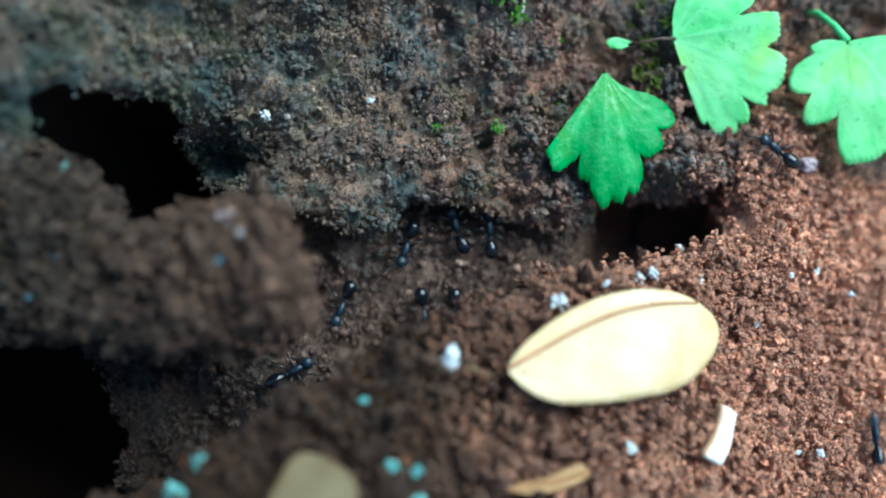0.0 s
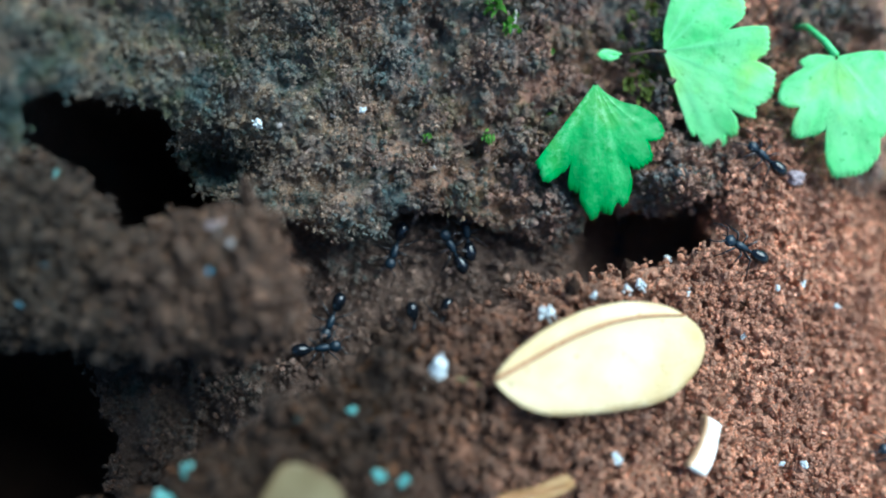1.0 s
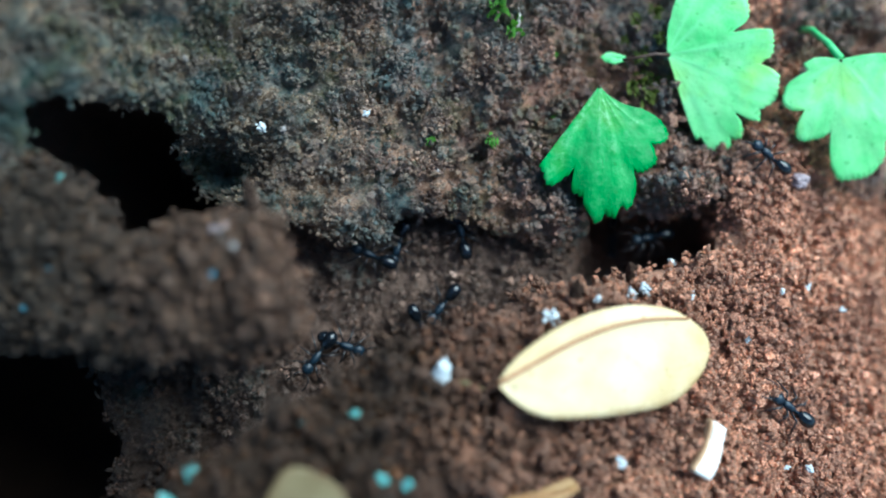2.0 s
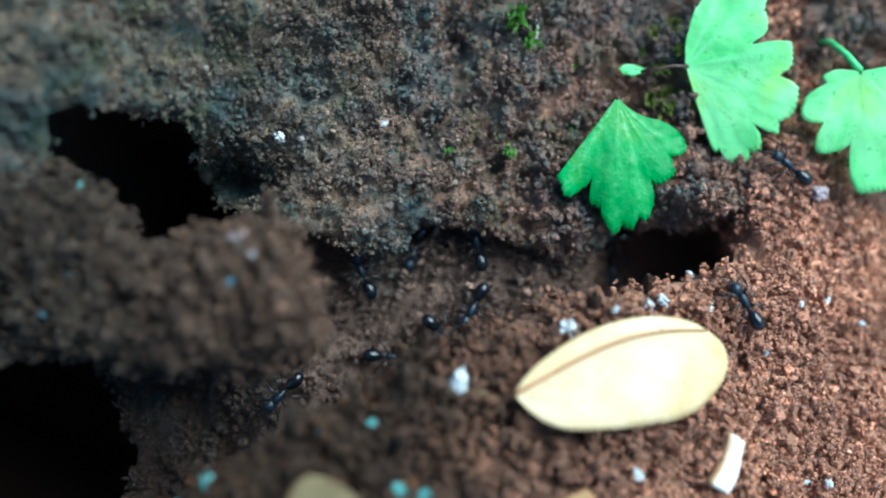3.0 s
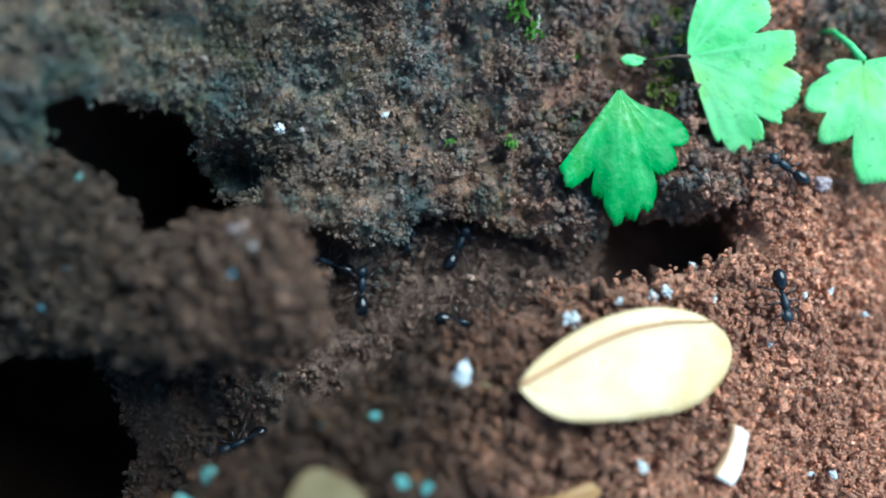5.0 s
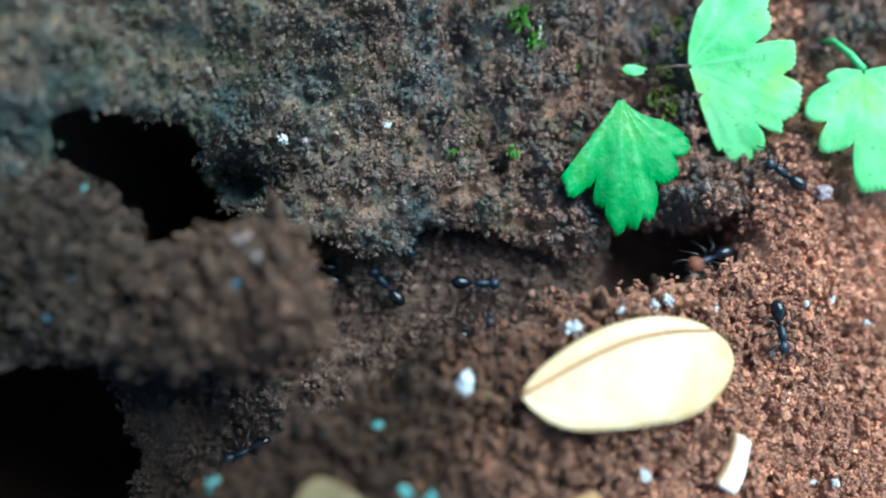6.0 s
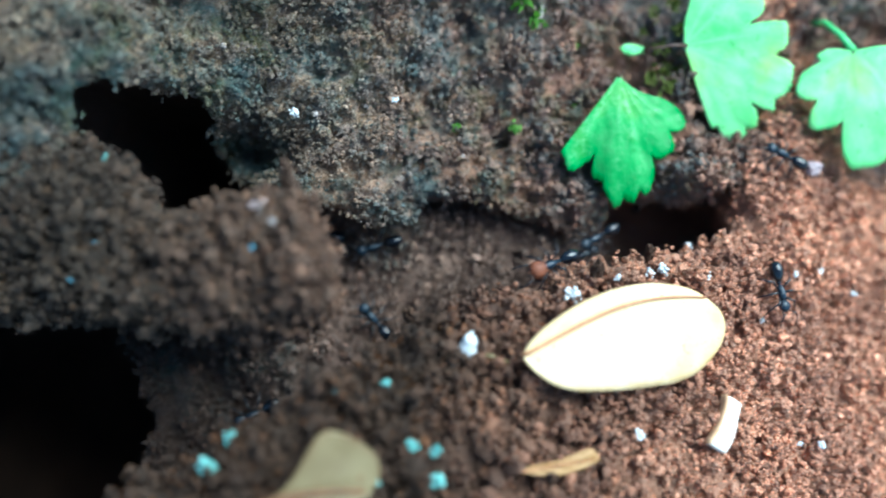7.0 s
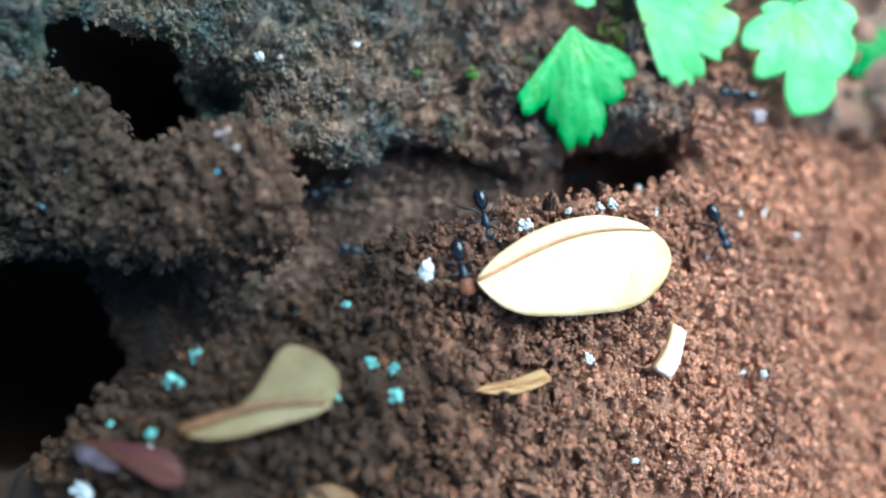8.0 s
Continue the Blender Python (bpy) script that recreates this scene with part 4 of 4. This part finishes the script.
def ant(label, head_scale=1.0, head_mat=None):
    """An ant, head towards +x, feet at z = 0, 3.6 mm long."""
    root = empty("ant", Matrix.Identity(4), label, "ant", "ants of the crevice")
    head = part("head", ellipsoid(0.46 * head_scale, 0.44 * head_scale, 0.33 * head_scale, 1.45, 0.68, -0.12), head_mat or ANT_BLUE, root, "wide rust-red head" if head_mat else "")
    part("thorax", ellipsoid(0.62, 0.30, 0.30, 0.52, 0.72, -0.18), ANT_BLUE, root)
    part("petiole", ellipsoid(0.17, 0.13, 0.2, -0.2, 0.66), ANT_BLUE, root)
    part("gaster", ellipsoid(0.78, 0.5, 0.47, -1.02, 0.74, 0.16), ANT_BLACK, root, "glossy black gaster")
    for side in (1, -1):
        for x0, reach, out in ((0.85, 0.95, 1.25), (0.5, 0.05, 1.5), (0.2, -1.05, 1.45)):
            pts = [(x0, side * 0.18, 0.6), (x0 + reach * 0.45, side * out * 0.5, 1.05), (x0 + reach * 0.8, side * out * 0.85, 0.45), (x0 + reach * 1.15, side * out * 1.1, 0.0)]
            part("leg", tube(bmesh.new(), pts, [0.085, 0.075, 0.055, 0.03], 7), ANT_LEG, root)
        h = 1.45 + 0.38 * head_scale
        part("antenna", tube(bmesh.new(), [(h, side * 0.15, 0.75), (h + 0.35, side * 0.55, 1.15), (h + 0.85, side * 0.7, 0.75), (h + 1.2, side * 0.65, 0.5)], [0.045, 0.05, 0.045, 0.05], 7), ANT_LEG, head)
        eye = lump((0.07, 0.06, 0.08), 2, 1, 0.0)
        bmesh.ops.translate(eye, verts=eye.verts, vec=(1.5, side * 0.4 * head_scale, 0.72 + 0.1 * head_scale))
        part("eye", eye, ANT_LEG, head)
        part("mandible", tube(bmesh.new(), [(h - 0.02, side * 0.2, 0.6), (h + 0.2, side * 0.22, 0.55), (h + 0.32, side * 0.06, 0.52)], [0.06, 0.05, 0.02], 7), ANT_LEG, head)
    return root


# which ground each ant walks on; seconds, place across and up the bank, heading in degrees
ANT_WAYS = [
    ("floor", [(0, -7.6, -6.9, -114), (0.5, -7.8, -7.5, -110), (1, -7.6, -7.3, -112), (1.5, -7.5, -7.0, -109), (2, -8.7, -9.6, -128), (2.8, -11.7, -11.0, -128), (3.5, -13.5, -13.8, -168), (4.5, -15.3, -15.7, -156), (8, -15.3, -15.7, -156)]),
    ("floor", [(0, -1.7, -7.6, -81), (0.5, -1.6, -8.2, -82), (1, -1.6, -8.1, -81), (1.5, -1.5, -8.0, -74), (3, -1.1, -7.5, -38), (3.5, -0.8, -7.6, -35), (4, -0.2, -7.3, -19), (4.5, -0.0, -7.3, -29), (5.8, 0.1, -7.3, 29), (6.5, 4.1, -7.6, 9), (8, 4.1, -7.6, 9)]),
    ("floor", [(0, 0.5, -7.7, -98), (0.5, 0.4, -8.0, -97), (1, 0.6, -7.8, -104), (1.5, 0.3, -7.1, -136), (2.8, 1.0, -5.3, -117), (3, 1.4, -5.4, -118), (3.5, 2.7, -7.4, -121), (4, 2.6, -9.3, -112), (8, 2.6, -9.3, -112)]),
    ("floor", [(0, 0.9, -1.7, 110), (0.5, 0.8, -2.3, 113), (1, 1.4, -2.6, 119), (1.5, -1.8, -2.4, 157), (2.8, -6.5, -3.4, 153), (3, -6.8, -3.4, 114), (3.5, -8.6, -3.7, 143), (4, -10.4, -3.0, 153), (8, -10.4, -3.0, 153)]),
    ("floor", [(0, -11.3, -11.7, 26), (0.5, -10.8, -11.6, 23), (1, -8.8, -9.6, 5), (1.5, -7.6, -8.9, -22), (2.8, -6.5, -9.8, -18), (3, -5.2, -9.4, -4), (3.25, -4.4, -8.7, 70), (3.5, -4.4, -7.8, 114), (4, -5.8, -4.6, 144), (4.5, -7.5, -3.6, 151), (5.8, -10.8, -2.2, 163), (8, -10.8, -2.2, 163)]),
    ("floor", [(0, 3.3, -2.0, 94), (2.8, 1.5, -1.1, 104), (3.5, 1.9, -1.9, 103), (4, 1.3, -1.0, 99), (4.5, 0.7, -1.2, 93), (5.2, -0.2, -2.3, 45), (5.8, -0.0, -3.5, 0), (6, 1.1, -3.7, -2), (6.3, 4.1, -3.5, 1), (6.5, 6.2, -4.1, 7), (6.8, 7.4, -5.4, 11), (7, 8.9, -4.0, 24), (7.5, 12.5, -1.8, 16), (8, 12.5, -1.8, 16)]),
    ("floor", [(0, -3.3, -15.7, 115), (2.8, -5.0, -13.1, 116), (4, -5.5, -10.8, 113), (4.5, -6.3, -6.6, 102), (5.8, -7.5, -4.2, 81), (6, -5.4, -4.0, 132), (6.5, -2.8, -5.6, 112), (6.8, -5.7, -8.6, 125), (7, -6.6, -9.1, 132), (7.5, -5.7, -8.1, 172), (8, -4.9, -8.2, 168)]),
    ("floor", [(0, -2.8, -2.5, -110), (6.3, -3.2, -0.0, -109), (6.5, -2.9, -0.6, -106), (6.8, -3.9, -3.0, -144), (7, -6.4, -3.1, -165), (7.5, -7.3, -3.1, -159), (8, -7.3, -3.1, -159)]),
    ("floor", [(0, 16.3, -1.6, -100), (1, 16.0, -1.4, -98), (1.7, 15.2, -1.3, -95), (2.8, 13.6, -2.0, -80), (3.2, 12.4, -3.2, -76), (3.8, 12.3, -3.3, -72), (4.5, 14.2, -1.0, 60), (5.0, 16.0, 1.5, 70), (8, 16.0, 1.5, 70)]),
    ("bank", [(0, 24.6, 3.8, 144), (3, 24.8, 4.7, 143), (3.5, 25.0, 4.2, 148), (4.5, 24.8, 3.8, 148), (5.8, 23.5, 4.1, 149), (6.5, 25.7, 4.2, 149), (7, 24.7, 3.7, 157), (8, 25.5, 4.6, 179)]),
    ("bank", [(0, 31.0, -17.3, 85), (0.2, 30.4, -11.1, 109), (0.4, 28.7, -9.0, 119), (0.5, 26.9, -6.9, 129), (0.6, 24.6, -5.5, 130), (1, 22.1, -2.4, 156), (1.5, 19.8, -0.7, 192), (2.8, 12.6, -1.4, 193), (3.5, 11.8, 1.6, 179), (8, 11.8, 1.6, 179)]),
    ("bank", [(0, 36.3, -20.9, 149), (1, 35.2, -18.2, 158), (1.5, 29.9, -14.8, 152), (1.7, 27.7, -14.7, 151), (2.8, 19.8, -6.9, 122), (3, 19.8, -5.2, 120), (3.3, 18.6, -3.2, 140), (3.5, 17.2, -2.4, 168), (3.7, 14.3, -2.6, 180), (3.9, 12.4, -2.5, 182), (4.1, 9.9, -2.8, 192), (4.3, 7.5, -3.7, 196), (4.8, 5.5, -2.4, 160), (5.4, 3.0, 0.7, 150), (8, 2.0, 1.2, 150)]),
    ("bank", [(0, 19.2, 2.8, -55), (3.2, 19.2, 2.8, -50), (3.65, 19.6, 0.9, -30), (3.8, 20.2, -0.6, -30), (4, 21.2, -2.0, -36), (4.2, 22.1, -2.9, -58), (4.5, 22.5, -3.8, -78), (5.8, 21.6, -6.4, -86), (6.5, 23.5, -6.4, -88), (7, 22.8, -5.9, -82), (7.5, 22.7, -6.4, -83), (8, 22.2, -6.1, -69)]),
    ("bank", [(0, 15.5, 2.6, -164), (6.2, 15.5, 2.6, -160), (6.5, 15.0, 0.6, -156), (7, 10.4, -2.4, -151), (7.5, 4.2, -4.9, -138), (8, 4.1, -5.4, -80)]),
    ("soldier", [(0, 18.0, 0.9, -171), (3, 18.2, 0.9, -168), (5.2, 18.2, 0.8, -168), (5.8, 18.8, -2.0, -152), (6, 18.1, -1.9, -158), (6.2, 16.2, -1.6, -172), (6.4, 14.2, -1.9, -168), (6.5, 13.1, -2.5, -146), (6.6, 11.6, -3.1, -140), (6.8, 8.6, -3.5, -160), (7, 6.2, -4.2, -157), (7.5, 3.2, -6.2, -122), (8, 2.5, -8.9, -79)]),
]
LEAN = {"floor": (0.2, 0.0, 1.0), "bank": (0.33, 0.24, 1.0), "soldier": (0.33, 0.24, 1.0)}
worker = ant("small glossy black ant walking in the crevice")
soldier = ant("black ant with a large rust-red head", 1.45, ANT_RED)


def footing(x, y, kind):
    """The height on which the feet stand: the highest crumb of the ground round about."""
    r = 0.7 if kind == "floor" else 1.3
    a, b = np.meshgrid(np.linspace(-r, r, 5), np.linspace(-r, r, 5))
    px, py = x + a.ravel(), y + b.ravel()
    z = floor_height(px, py)
    if kind != "floor":
        # beyond the rim the ground falls off into the cave
        z = np.maximum(z, bank_height(px, py) - 9 * np.maximum(-inside(px, py, BANK_RIM) - 0.3, 0))
    return float(np.percentile(z, 70 if kind == "floor" else 85)) + 0.12


def stand(x, y, heading, kind):
    up = Vector(LEAN[kind]).normalized()
    ahead = Vector((math.cos(radians(heading)), math.sin(radians(heading)), 0))
    side = up.cross(ahead).normalized()
    m = Matrix((side.cross(up), side, up)).transposed().to_4x4()
    return BANK @ Matrix.Translation(Vector((x, y, footing(x, y, kind))) * MM) @ m


def motions():
    workers = [worker] + [copy_thing(worker, Matrix.Identity(4)) for _ in ANT_WAYS[2:]]
    for kind, rows in ANT_WAYS:
        body = soldier if kind == "soldier" else workers.pop(0)
        if kind == "bank":
            tagged(body, "small glossy black ant on the red soil bank")
        walk(body, [(t, stand(x, y, heading, kind)) for t, x, y, heading in rows])


motions()
